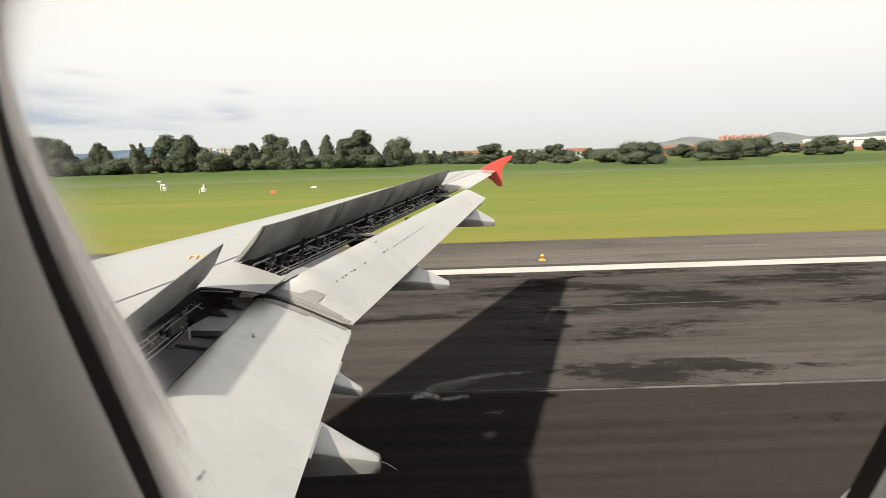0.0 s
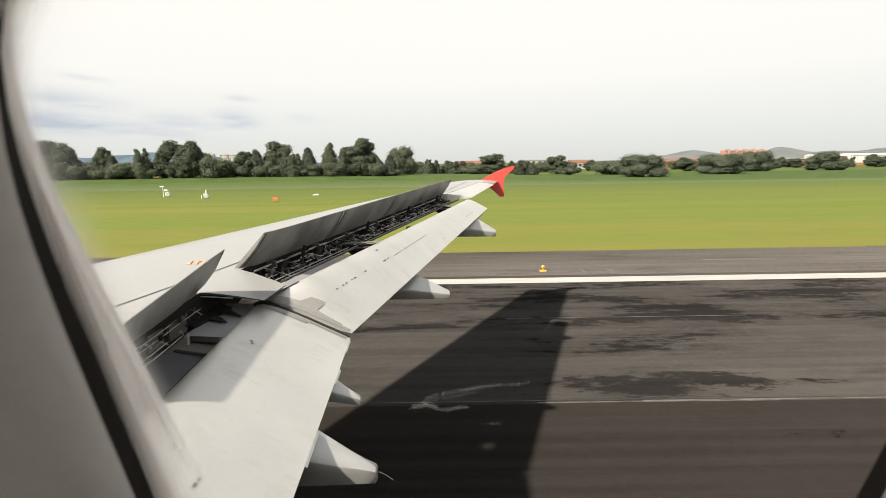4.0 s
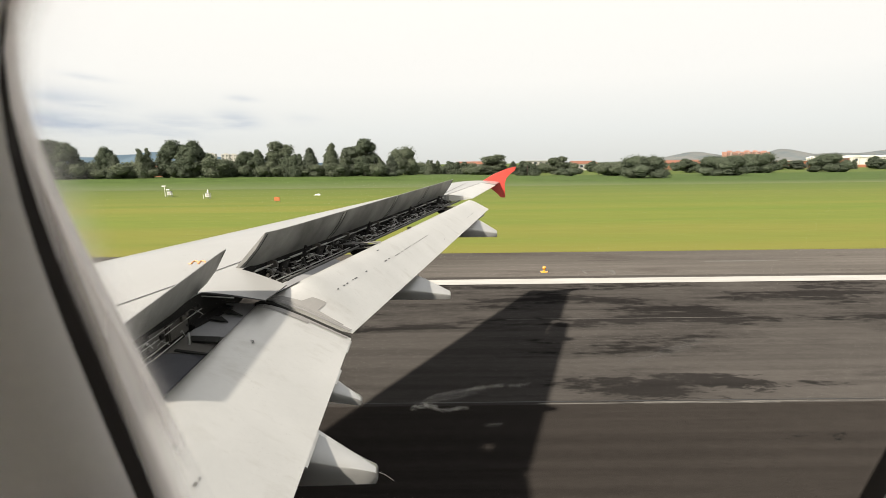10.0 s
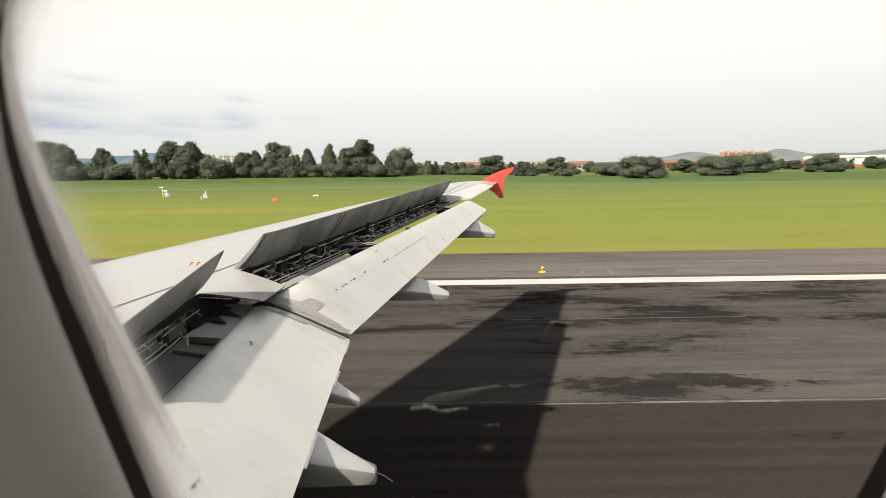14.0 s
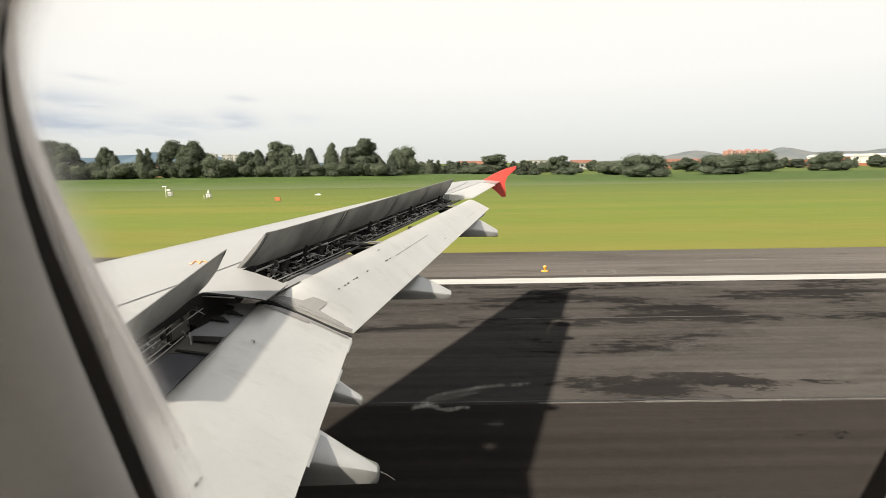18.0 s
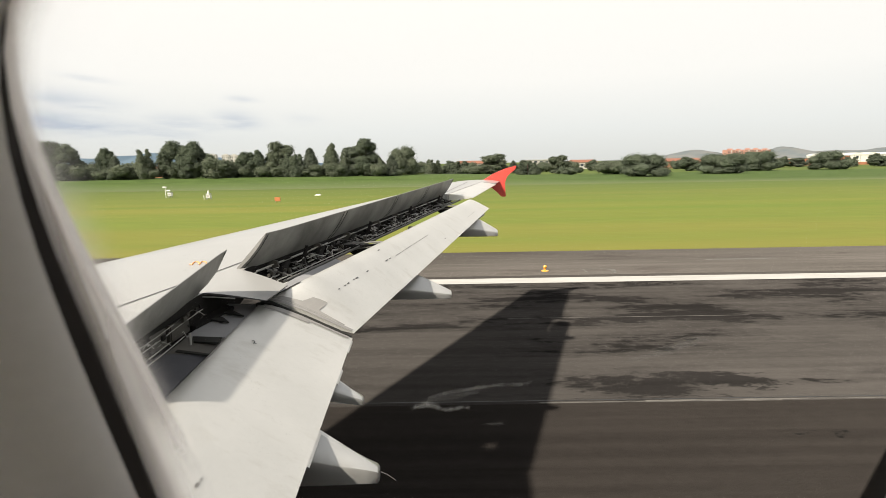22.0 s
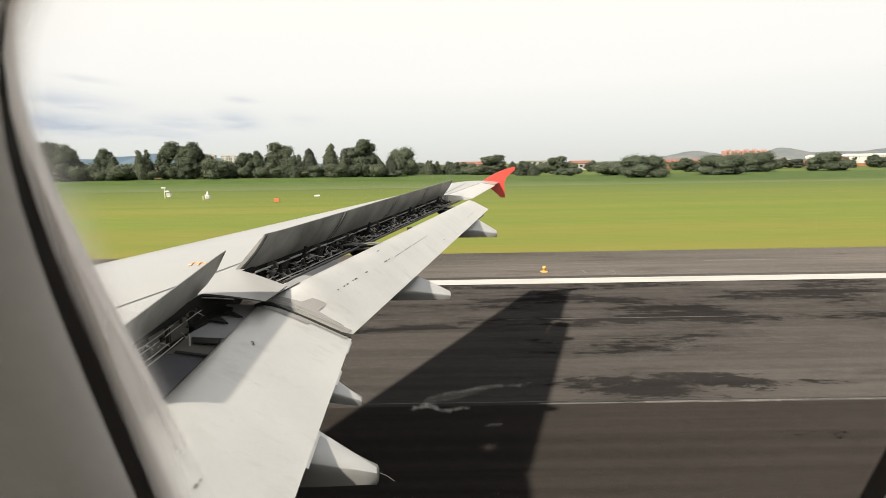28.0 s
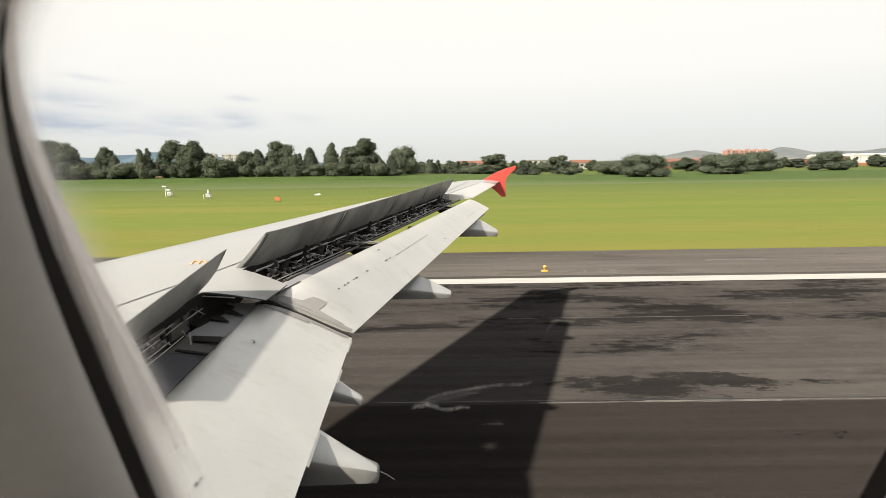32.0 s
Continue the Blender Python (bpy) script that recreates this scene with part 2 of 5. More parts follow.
ORANGE_MARK = material("orange_mark", (0.80, 0.38, 0.12), 0.5, 0, 0.04, 9, 50, 0.0)
INK = material("stencil_ink", (0.10, 0.10, 0.10), 0.6, 0, 0.1, 9, 60, 0.0)
FAIRING = material("fairing_paint", (0.62, 0.62, 0.605), 0.36, 0.55, 0.03, 2.5, 30, 0.01, (0.55, 0.55, 0.535))
SKIN = material("fuselage_skin", (0.72, 0.72, 0.70), 0.35, 0, 0.03, 1.2, 30, 0.01)
TRIM = material("cabin_trim", (0.92, 0.89, 0.88), 0.55, 0, 0.04, 14, 220, 0.03)
GASKET = material("window_gasket", (0.02, 0.017, 0.015), 0.95, 0, 0.1, 20, 200, 0.02, spec=0.05)
# Two brown steps paint the soft shaded fade from gasket to reveal.
FADE_DARK = material("window_lip", (0.16, 0.136, 0.117), 0.8, 0, 0.2, 16, 200, 0.03, (0.11, 0.092, 0.08))
FADE_PALE = material("window_bead", (0.42, 0.37, 0.33), 0.7, 0, 0.15, 16, 200, 0.03, (0.34, 0.295, 0.26))
REVEAL = material("window_reveal", (0.95, 0.90, 0.87), 0.5, 0, 0.05, 14, 200, 0.02)
REVEAL.node_tree.nodes["Principled BSDF"].inputs["Transmission Weight"].default_value = 0.0
glow = REVEAL.node_tree.nodes.new("ShaderNodeBsdfTranslucent")
glow.inputs[0].default_value = (0.97, 0.90, 0.86, 1)
blend = REVEAL.node_tree.nodes.new("ShaderNodeMixShader")
blend.inputs[0].default_value = 0.22
REVEAL.node_tree.links.new(REVEAL.node_tree.nodes["Principled BSDF"].outputs[0], blend.inputs[1])
REVEAL.node_tree.links.new(glow.outputs[0], blend.inputs[2])
frost, worn, see_through = (REVEAL.node_tree.nodes.new("ShaderNode" + k) for k in ("Attribute", "MixShader", "BsdfTransparent"))
frost.attribute_name = "frost"
REVEAL.node_tree.links.new(frost.outputs["Fac"], worn.inputs[0])
REVEAL.node_tree.links.new(see_through.outputs[0], worn.inputs[1])
REVEAL.node_tree.links.new(blend.outputs[0], worn.inputs[2])
REVEAL.node_tree.links.new(worn.outputs[0], REVEAL.node_tree.nodes["Material Output"].inputs[0])
for m in (WING_PAINT, FLAP_PAINT, FAIRING):
    coat = m.node_tree.nodes["Principled BSDF"]
    coat.inputs["Coat Weight"].default_value = 0.35
    coat.inputs["Coat Roughness"].default_value, coat.inputs["Coat IOR"].default_value = 0.2, 1.6
# Unseen lining and carpet, set pale to bounce light onto the window trim.
CABIN = material("cabin_lining", (0.92, 0.91, 0.89), 0.6, 0, 0.03, 4, 60, 0.01)
CARPET = material("cabin_carpet", (0.55, 0.53, 0.52), 0.95, 0, 0.15, 8, 200, 0.1)

ASPHALT_INNER = asphalt("asphalt_inner_lane", (0.0268, 0.0238, 0.0216), (0.0100, 0.0100, 0.0094), 0.56, 0.68, 3.1, 8.1, (), 1.34)
ASPHALT_OUTER = asphalt("asphalt_outer_lane", (0.0535, 0.0495, 0.0460), (0.0185, 0.0172, 0.0165), 0.890, 0.922, 11.7, 10.2, [(9.25, 0.06), (10.6, 0.10), (12.2, 0.10), (12.9, 0.03), (14.0, -0.06), (14.7, -0.03), (16.4, 0.03), (17.6, -0.04), (19.2, -0.06), (19.9, 0.0), (20.2, 0.16), (20.6, 0.16)])
ASPHALT_SHOULDER = asphalt("asphalt_shoulder", (0.084, 0.077, 0.070), (0.040, 0.033, 0.031), 0.745, 0.70, 23.4)
JOINT = material("joint_chalky", (0.15, 0.14, 0.125), 0.9, 0, 0.3, 3, 25, 0.05, (0.045, 0.042, 0.038), (0.7, 6, 1), mottle=0.3)
JOINT_DARK = material("joint_tar", (0.02, 0.02, 0.02), 0.5, 0, 0.1, 3, 25, 0.05)
LINE_WHITE = material("line_paint", (0.46, 0.45, 0.425), 0.7, 0, 0.08, 1.2, 30, 0.05, (0.37, 0.36, 0.335), (0.4, 3, 1))
GRASS = material("grass", (0.120, 0.164, 0.030), 0.95, 0, 0.25, 0.22, 5, 0.3, (0.166, 0.170, 0.036), (0.04, 0.7, 1), spec=0.1, mottle=0.4)
# drier, yellower grass along the runway's verge
n, l = GRASS.node_tree.nodes, GRASS.node_tree.links
verge_at, verge_noise = n.new("ShaderNodeSeparateXYZ"), n.new("ShaderNodeMath")
l.new(n["Texture Coordinate"].outputs["Object"], verge_at.inputs[0])
verge_noise.operation, verge_noise.inputs[1].default_value = "MULTIPLY_ADD", 16.0
l.new(n["Noise Texture"].outputs["Fac"], verge_noise.inputs[0])
l.new(verge_at.outputs["Y"], verge_noise.inputs[2])
verge_span = n.new("ShaderNodeMapRange")
verge_span.inputs["From Min"].default_value, verge_span.inputs["From Max"].default_value = 33.0, 46.0
verge_span.inputs["To Min"].default_value, verge_span.inputs["To Max"].default_value = 0.5, 0.0
l.new(verge_noise.outputs[0], verge_span.inputs["Value"])
verge = n.new("ShaderNodeMix")
verge.data_type = "RGBA"
l.new(verge_span.outputs[0], verge.inputs["Factor"])
l.new(n["Principled BSDF"].inputs["Base Color"].links[0].from_socket, verge.inputs["A"])
verge.inputs["B"].default_value = (0.190, 0.170, 0.040, 1)
# darker green with distance from the runway
far_span = n.new("ShaderNodeMapRange")
far_span.inputs["From Min"].default_value, far_span.inputs["From Max"].default_value = 62.0, 112.0
far_span.inputs["To Min"].default_value, far_span.inputs["To Max"].default_value = 0.0, 0.85
l.new(verge_noise.outputs[0], far_span.inputs["Value"])
far_grass = n.new("ShaderNodeMix")
far_grass.data_type = "RGBA"
l.new(far_span.outputs[0], far_grass.inputs["Factor"])
l.new(verge.outputs["Result"], far_grass.inputs["A"])
far_grass.inputs["B"].default_value = (0.088, 0.120, 0.034, 1)
l.new(far_grass.outputs["Result"], n["Principled BSDF"].inputs["Base Color"])
GRASS_BANK = material("bank_grass", (0.080, 0.118, 0.034), 0.95, 0, 0.25, 0.5, 6, 0.4, (0.052, 0.082, 0.022), (0.4, 1, 1), spec=0.1)
BLADE = material("grass_blades", (0.165, 0.165, 0.042), 0.9, 0, 0.2, 0.3, 5, 0.0, (0.15, 0.135, 0.035), spec=0.1, per="island")
# paler grass colour on the foot of the bank
n, l = GRASS_BANK.node_tree.nodes, GRASS_BANK.node_tree.links
foot_at, foot_noise, foot_span, foot_mix = n.new("ShaderNodeSeparateXYZ"), n.new("ShaderNodeMath"), n.new("ShaderNodeMapRange"), n.new("ShaderNodeMix")
l.new(n["Texture Coordinate"].outputs["Object"], foot_at.inputs[0])
foot_noise.operation, foot_noise.inputs[1].default_value = "MULTIPLY_ADD", 5.0
l.new(n["Noise Texture"].outputs["Fac"], foot_noise.inputs[0])
l.new(foot_at.outputs["Y"], foot_noise.inputs[2])
foot_span.inputs["From Min"].default_value, foot_span.inputs["From Max"].default_value = 112.0, 119.0
foot_span.inputs["To Min"].default_value, foot_span.inputs["To Max"].default_value = 0.75, 0.0
l.new(foot_noise.outputs[0], foot_span.inputs["Value"])
foot_mix.data_type = "RGBA"
l.new(foot_span.outputs[0], foot_mix.inputs["Factor"])
l.new(n["Principled BSDF"].inputs["Base Color"].links[0].from_socket, foot_mix.inputs["A"])
foot_mix.inputs["B"].default_value = (0.118, 0.145, 0.064, 1)
l.new(foot_mix.outputs["Result"], n["Principled BSDF"].inputs["Base Color"])
TRACK = material("worn_track", (0.135, 0.155, 0.070), 0.95, 0, 0.2, 0.3, 4, 0.1, (0.10, 0.125, 0.048), (0.1, 1, 1), spec=0.1)
EARTH = material("bare_earth", (0.22, 0.14, 0.085), 0.95, 0, 0.2, 0.6, 8, 0.2)
# Leaf colours are lifted and greyed to carry the air's haze.
LEAF = material("leaves", (0.142, 0.166, 0.116), 0.8, 0, 0.15, 0.6, 8, 0.0, (0.106, 0.130, 0.087), spec=0.2, per="island")
LEAF_PALE = material("pale_leaves", (0.166, 0.188, 0.130), 0.8, 0, 0.15, 0.6, 8, 0.0, (0.124, 0.146, 0.098), spec=0.2, per="island")
LEAF_DARK = material("dark_leaves", (0.140, 0.158, 0.118), 0.8, 0, 0.15, 0.6, 8, 0.0, (0.104, 0.124, 0.090), spec=0.2, per="island")
for m in (LEAF, LEAF_PALE, LEAF_DARK):
    # daylight also comes through the leaves
    n, l = m.node_tree.nodes, m.node_tree.links
    lit = n.new("ShaderNodeBsdfTranslucent")
    l.new(n["Principled BSDF"].inputs["Base Color"].links[0].from_socket, lit.inputs[0])
    leaf_mix = n.new("ShaderNodeMixShader")
    leaf_mix.inputs[0].default_value = 0.48
    l.new(n["Principled BSDF"].outputs[0], leaf_mix.inputs[1])
    l.new(lit.outputs[0], leaf_mix.inputs[2])
    l.new(leaf_mix.outputs[0], n["Material Output"].inputs[0])
BARK = material("bark", (0.10, 0.075, 0.055), 0.95, 0, 0.2, 3, 20, 0.3)
# Distance haze is painted into the blue-grey of these far ridges.
RIDGE = material("hazed_ridge", (0.115, 0.16, 0.20), 0.95, 0, 0.10, 0.004, 0.05, 0.0, (0.095, 0.135, 0.175), spec=0.0)
RIDGE_DRY = material("dry_hazed_ridge", (0.20, 0.20, 0.19), 0.95, 0, 0.12, 0.006, 0.05, 0.0, (0.13, 0.155, 0.165), spec=0.0)
WHITE_WALL = material("white_cladding", (0.76, 0.74, 0.68), 0.6, 0, 0.04, 0.2, 3, 0.02, (0.66, 0.64, 0.58), (1, 1, 0.3))
BRICK_WALL = material("orange_brick_wall", (0.40, 0.16, 0.085), 0.9, 0, 0.12, 0.4, 6, 0.05, (0.33, 0.14, 0.08))
BRICK_PINK = material("pink_brick_wall", (0.46, 0.25, 0.19), 0.9, 0, 0.06, 0.05, 2, 0.02, (0.42, 0.22, 0.17))
CONCRETE = material("pale_concrete", (0.48, 0.46, 0.42), 0.85, 0, 0.08, 0.5, 6, 0.05, (0.38, 0.36, 0.33))
ROOF_TILE = material("clay_roof", (0.30, 0.125, 0.075), 0.9, 0, 0.15, 1.0, 8, 0.1)
PANE_FAR = material("far_window_pane", (0.05, 0.06, 0.07), 0.15, 0, 0.1, 1, 5, 0.0)
WHITE_PAINT = material("white_paint", (0.78, 0.78, 0.75), 0.5, 0, 0.05, 3, 30, 0.02)
ORANGE_SIGN = material("orange_sign", (0.50, 0.17, 0.06), 0.6, 0, 0.06, 3, 30, 0.02)
BLUE_DRUM = material("blue_plastic", (0.03, 0.12, 0.42), 0.45, 0, 0.06, 3, 30, 0.0)
STEEL = material("galvanised_steel", (0.42, 0.43, 0.43), 0.45, 0.5, 0.08, 4, 40, 0.0)
AMBER = material("amber_lens", (0.72, 0.36, 0.05), 0.25, 0, 0.04, 9, 60, 0.0)


def clear_pane(name, gloss):
    m = bpy.data.materials.new(name)
    m.use_nodes = True
    n, l = m.node_tree.nodes, m.node_tree.links
    n.remove(n["Principled BSDF"])
    mix, see, shine = n.new("ShaderNodeMixShader"), n.new("ShaderNodeBsdfTransparent"), n.new("ShaderNodeBsdfGlossy")
    see.inputs[0].default_value, shine.inputs["Roughness"].default_value = (0.985, 0.985, 0.98, 1), 0.05
    mix.inputs[0].default_value = gloss
    l.new(see.outputs[0], mix.inputs[1])
    l.new(shine.outputs[0], mix.inputs[2])
    l.new(mix.outputs[0], n["Material Output"].inputs[0])
    return m


def smudge_film(name, amount):
    """A patchy half-clear film on the pane: dried dirt, and one painted sun patch."""
    m = bpy.data.materials.new(name)
    m.use_nodes = True
    n, l = m.node_tree.nodes, m.node_tree.links
    n.remove(n["Principled BSDF"])
    mix, see, dust = n.new("ShaderNodeMixShader"), n.new("ShaderNodeBsdfTransparent"), n.new("ShaderNodeBsdfTranslucent")
    dust.inputs[0].default_value = (0.5, 0.485, 0.46, 1)
    tc, mp, t, ramp = n.new("ShaderNodeTexCoord"), n.new("ShaderNodeMapping"), n.new("ShaderNodeTexNoise"), n.new("ShaderNodeMapRange")
    mp.inputs["Scale"].default_value = (0.45, 1, 1.6)
    t.inputs["Scale"].default_value, t.inputs["Detail"].default_value, t.inputs["Roughness"].default_value = 1200, 6, 0.7
    ramp.inputs["From Min"].default_value, ramp.inputs["From Max"].default_value = 0.40, 0.62
    ramp.inputs["To Max"].default_value = amount
    l.new(tc.outputs["Object"], mp.inputs[0])
    l.new(mp.outputs[0], t.inputs[0])
    l.new(t.outputs["Fac"], ramp.inputs["Value"])
    l.new(ramp.outputs[0], mix.inputs[0])
    l.new(see.outputs[0], mix.inputs[1])
    l.new(dust.outputs[0], mix.inputs[2])
    l.new(mix.outputs[0], n["Material Output"].inputs[0])
    return m


def pane_haze(name):
    """Crazed, milky margin of the acrylic pane, fading inwards by the mesh's own "haze" value."""
    m = bpy.data.materials.new(name)
    m.use_nodes = True
    n, l = m.node_tree.nodes, m.node_tree.links
    n.remove(n["Principled BSDF"])
    mix, see, milk, amount = n.new("ShaderNodeMixShader"), n.new("ShaderNodeBsdfTransparent"), n.new("ShaderNodeBsdfTranslucent"), n.new("ShaderNodeAttribute")
    milk.inputs[0].default_value = (0.93, 0.88, 0.85, 1)
    amount.attribute_name = "haze"
    l.new(amount.outputs["Fac"], mix.inputs[0])
    l.new(see.outputs[0], mix.inputs[1])
    l.new(milk.outputs[0], mix.inputs[2])
    l.new(mix.outputs[0], n["Material Output"].inputs[0])
    return m


HAZE = pane_haze("pane_haze")
GLASS = clear_pane("window_glass", 0.004)
SMUDGE = smudge_film("dried_smudge", 0.6)
FAINT_FILM = smudge_film("faint_film", 0.22)


# ---- building helpers ----
def part(name, bm, mat, parent, label="", smooth=True):
    """Links a bmesh as one mesh object under a thing or a part."""
    me = bpy.data.meshes.new(name)
    if isinstance(bm, tuple):
        me.from_pydata(bm[0], [], bm[1])
    else:
        bmesh.ops.recalc_face_normals(bm, faces=bm.faces)
        bm.to_mesh(me)
        bm.free()
    for mm in (mat if isinstance(mat, (list, tuple)) else [mat]):
        me.materials.append(mm)
    if smooth:
        me.polygons.foreach_set("use_smooth", [True] * len(me.polygons))
        me.set_sharp_from_angle(angle=radians(35))
    ob = new(name, me)
    if parent is not None:
        ob.parent = parent
        ob.matrix_parent_inverse = Matrix.Translation(parent.location).inverted() if parent.parent is None else Matrix.Identity(4)
    if label:
        tagged(ob, label)
    return ob


def thing(name, at, label, category, group="", kind=""):
    ob = new(name)
    ob.empty_display_size = 0.3
    ob.location = at
    return tagged(ob, label, category, group, kind)


def box(bm, lo, hi, bevel=0.0, turn=None):
    """A box between two corners, with eased edges."""
    made = bmesh.ops.create_cube(bm, size=1.0)["verts"]
    m = Matrix.Translation([(a + b) / 2 for a, b in zip(lo, hi)]) @ (turn or Matrix.Identity(4)) @ Matrix.Diagonal([b - a for a, b in zip(lo, hi)] + [1])
    bmesh.ops.transform(bm, matrix=m, verts=made)
    if bevel:
        edges = list({e for v in made for e in v.link_edges})
        bmesh.ops.bevel(bm, geom=edges, offset=bevel, segments=2, affect="EDGES")
    return bm


def loft(bm, rings, closed=True, caps=True):
    """A skin through rings of points."""
    rows = [[bm.verts.new(p) for p in ring] for ring in rings]
    n = len(rows[0])
    for a, b in zip(rows, rows[1:]):
        for i in range(n if closed else n - 1):
            j = (i + 1) % n
            bm.faces.new((a[i], a[j], b[j], b[i]))
    if caps and closed:
        bm.faces.new(rows[0][::-1])
        bm.faces.new(rows[-1])
    return bm


def tube(bm, points, r, sides=6):
    """A pipe along a line of points."""
    pts = [Vector(p) for p in points]
    rings = []
    for i, p in enumerate(pts):
        d = (pts[min(i + 1, len(pts) - 1)] - pts[max(i - 1, 0)]).normalized()
        u = d.cross(Vector((0, 0, 1)) if abs(d.z) < 0.9 else Vector((1, 0, 0))).normalized()
        w = d.cross(u)
        rr = r[i] if isinstance(r, (list, tuple)) else r
        rings.append([p + (u * math.cos(a) + w * math.sin(a)) * rr for a in [2 * math.pi * k / sides for k in range(sides)]])
    return loft(bm, rings)


def plate(bm, outline, thick):
    """A slab: a flat outline of points and a vector through its thickness."""
    t = Vector(thick)
    return loft(bm, [[Vector(p) for p in outline], [Vector(p) + t for p in outline]])


# ---- ground ----
def sheet(name, x0, x1, y0, y1, z, mat, nx=1, ny=1, label="", category="", height=None):
    bm = bmesh.new()
    grid = [[bm.verts.new((x0 + (x1 - x0) * i / nx, y0 + (y1 - y0) * j / ny, 0)) for i in range(nx + 1)] for j in range(ny + 1)]
    for row in grid:
        for v in row:
            v.co.z = z + (height(v.co.x, v.co.y) if height else 0)
    for j in range(ny):
        for i in range(nx):
            bm.faces.new((grid[j][i], grid[j][i + 1], grid[j + 1][i + 1], grid[j + 1][i]))
    return tagged(part(name, bm, mat, None), label, category, "", "structure")


sheet("ground", -4800, 4800, -4800, 4800, -0.03, GRASS, 8, 8, "flat mown airfield grass in yellow-green bands", "grass")
sheet("runway", -900, 900, -24.0, 9.25, 0.0, ASPHALT_INNER, 6, 1, "brown-grey worn runway asphalt of the inner lane", "runway")
sheet("runway_outer_lane", -900, 900, 9.25, 20.6, 0.0, ASPHALT_OUTER, 6, 1, "dark damp-patched runway asphalt of the outer lane", "runway")
sheet("pavement", -900, 900, 20.6, 26.35, -0.004, ASPHALT_SHOULDER, 6, 1, "grey asphalt runway shoulder beside the grass", "pavement")


def bank_height(x, y):
    far = 1 / (1 + math.exp((x - 20) / 14))
    up = min(max((y - 108) / 14, 0), 1)
    down = 1 - min(max((y - 150) / 40, 0), 1)
    return ((0.25 + 1.75 * far) * up * up * (3 - 2 * up) + 0.12 * noise.noise((x * 0.05, y * 0.1, 0)) * up) * down


sheet("grass_bank", -460, 420, 107.9, 190, -0.034, GRASS_BANK, 176, 20, "low green grass bank under the trees", "grass", bank_height)

sheet("perimeter_track", -460, 420, 104.4, 107.8, -0.022, TRACK, 8, 1, "pale worn grass track along the foot of the bank", "track")

# ---- runway markings ----
bm = bmesh.new()
box(bm, (-900, 19.28, 0.001), (900, 20.14, 0.005))
tagged(part("runway_edge_line", bm, LINE_WHITE, None), "white painted runway edge line, slightly worn", "marking", "", "structure")
for y0, wide in ((9.30, 0.034), (14.75, 0.011)):
    bm = bmesh.new()
    rng = random.Random(int(y0 * 10))
    x = -260.0
    while x < 260:
        run = rng.uniform(1.5, 7)
        w = wide * rng.uniform(0.5, 1.4)
        off = rng.uniform(-0.02, 0.02)
        if rng.random() < (0.12 if wide > 0.02 else 0.45):
            x += run
            continue
        plate(bm, [(x, y0 + off - w, 0.001), (x + run, y0 + off - w * rng.uniform(0.6, 1.3), 0.001), (x + run, y0 + off + w, 0.001), (x, y0 + off + w * rng.uniform(0.6, 1.3), 0.001)], (0, 0, 0.004))
        x += run
    tagged(part("runway_joint", bm, JOINT, None, smooth=False), "chalky pale joint between two asphalt lanes", "joint", "", "structure")
bm = bmesh.new()
box(bm, (-900, 9.365, 0.001), (900, 9.39, 0.004))
tagged(part("runway_seam", bm, JOINT_DARK, None), "thin dark tar seam along the runway joint", "joint", "", "structure")

# pale cut outline of a pit cover on the shoulder, and chalky scars where old lines were ground off
def shoulder_mark(name, outline, label):
    bm = bmesh.new()
    plate(bm, [(x, y, -0.004) for x, y in outline], (0, 0, 0.004))
    tagged(part(name, bm, JOINT, None, smooth=False), label, "marking", "", "structure")


for outline in ([(6.08, 20.85), (7.28, 20.85), (7.24, 20.93), (6.10, 20.93)], [(6.02, 21.62), (7.20, 21.62), (7.18, 21.71), (6.00, 21.71)],
                [(6.02, 20.93), (6.10, 20.93), (6.08, 21.62), (6.00, 21.62)], [(7.18, 20.93), (7.30, 20.93), (7.42, 21.62), (7.12, 21.62)]):
    shoulder_mark("pavement_patch_edge", outline, "pale chalky cut edge of a patch in the shoulder")
shoulder_mark("pavement_scar", [(12.2, 23.3), (14.6, 23.25), (15.9, 23.4), (14.8, 23.6), (12.4, 23.5)], "pale worn scar on the shoulder asphalt")

# ---- aircraft ----
aircraft = thing("aircraft", (-2.0, -1.8, 0.0), "white airliner standing on the runway, spoilers raised and flaps lowered", "aircraft")


def x_le(y):
    return -7.72 + 0.52 * y


def chord(y):
    return 3.85 - 0.225 * (y - 4.75) if y >= 4.75 else -1.4 - x_le(y)


def x_hinge(y):
    """The rear edge of the fixed upper skin, where the spoilers turn."""
    if y >= 5.3:
        return -3.905 + 0.331 * y
    return -2.25 if y <= 4.4 else -2.25 + 0.1 * (y - 4.4) / 0.9


def level(y):
    return 3.24 + 0.061 * y


UP = ((0, 0.01, 0.03, 0.06, 0.1, 0.2, 0.3, 0.4, 0.5, 0.6, 0.75, 0.9, 1), (-0.21, -0.15, -0.115, -0.08, -0.052, 0.0, 0.033, 0.056, 0.07, 0.075, 0.06, 0.0, -0.06))
LOW = ((0, 0.01, 0.03, 0.1, 0.3, 0.6, 0.75, 1), (-0.17, -0.21, -0.25, -0.31, -0.38, -0.33, -0.24, -0.08))


def z_up(x, y):
    c = chord(y)
    return level(y) + c / 3.85 * float(np.interp((x - x_le(y)) / c, *UP))


def z_low(x, y):
    c = chord(y)
    s = (x - x_le(y)) / c
    deep = 0.24 * min(max((5.3 - y) / 0.9, 0), 1) * min(max((s - 0.1) / 0.3, 0), 1)
    return level(y) + c / 3.85 * float(np.interp(s, *LOW)) - deep


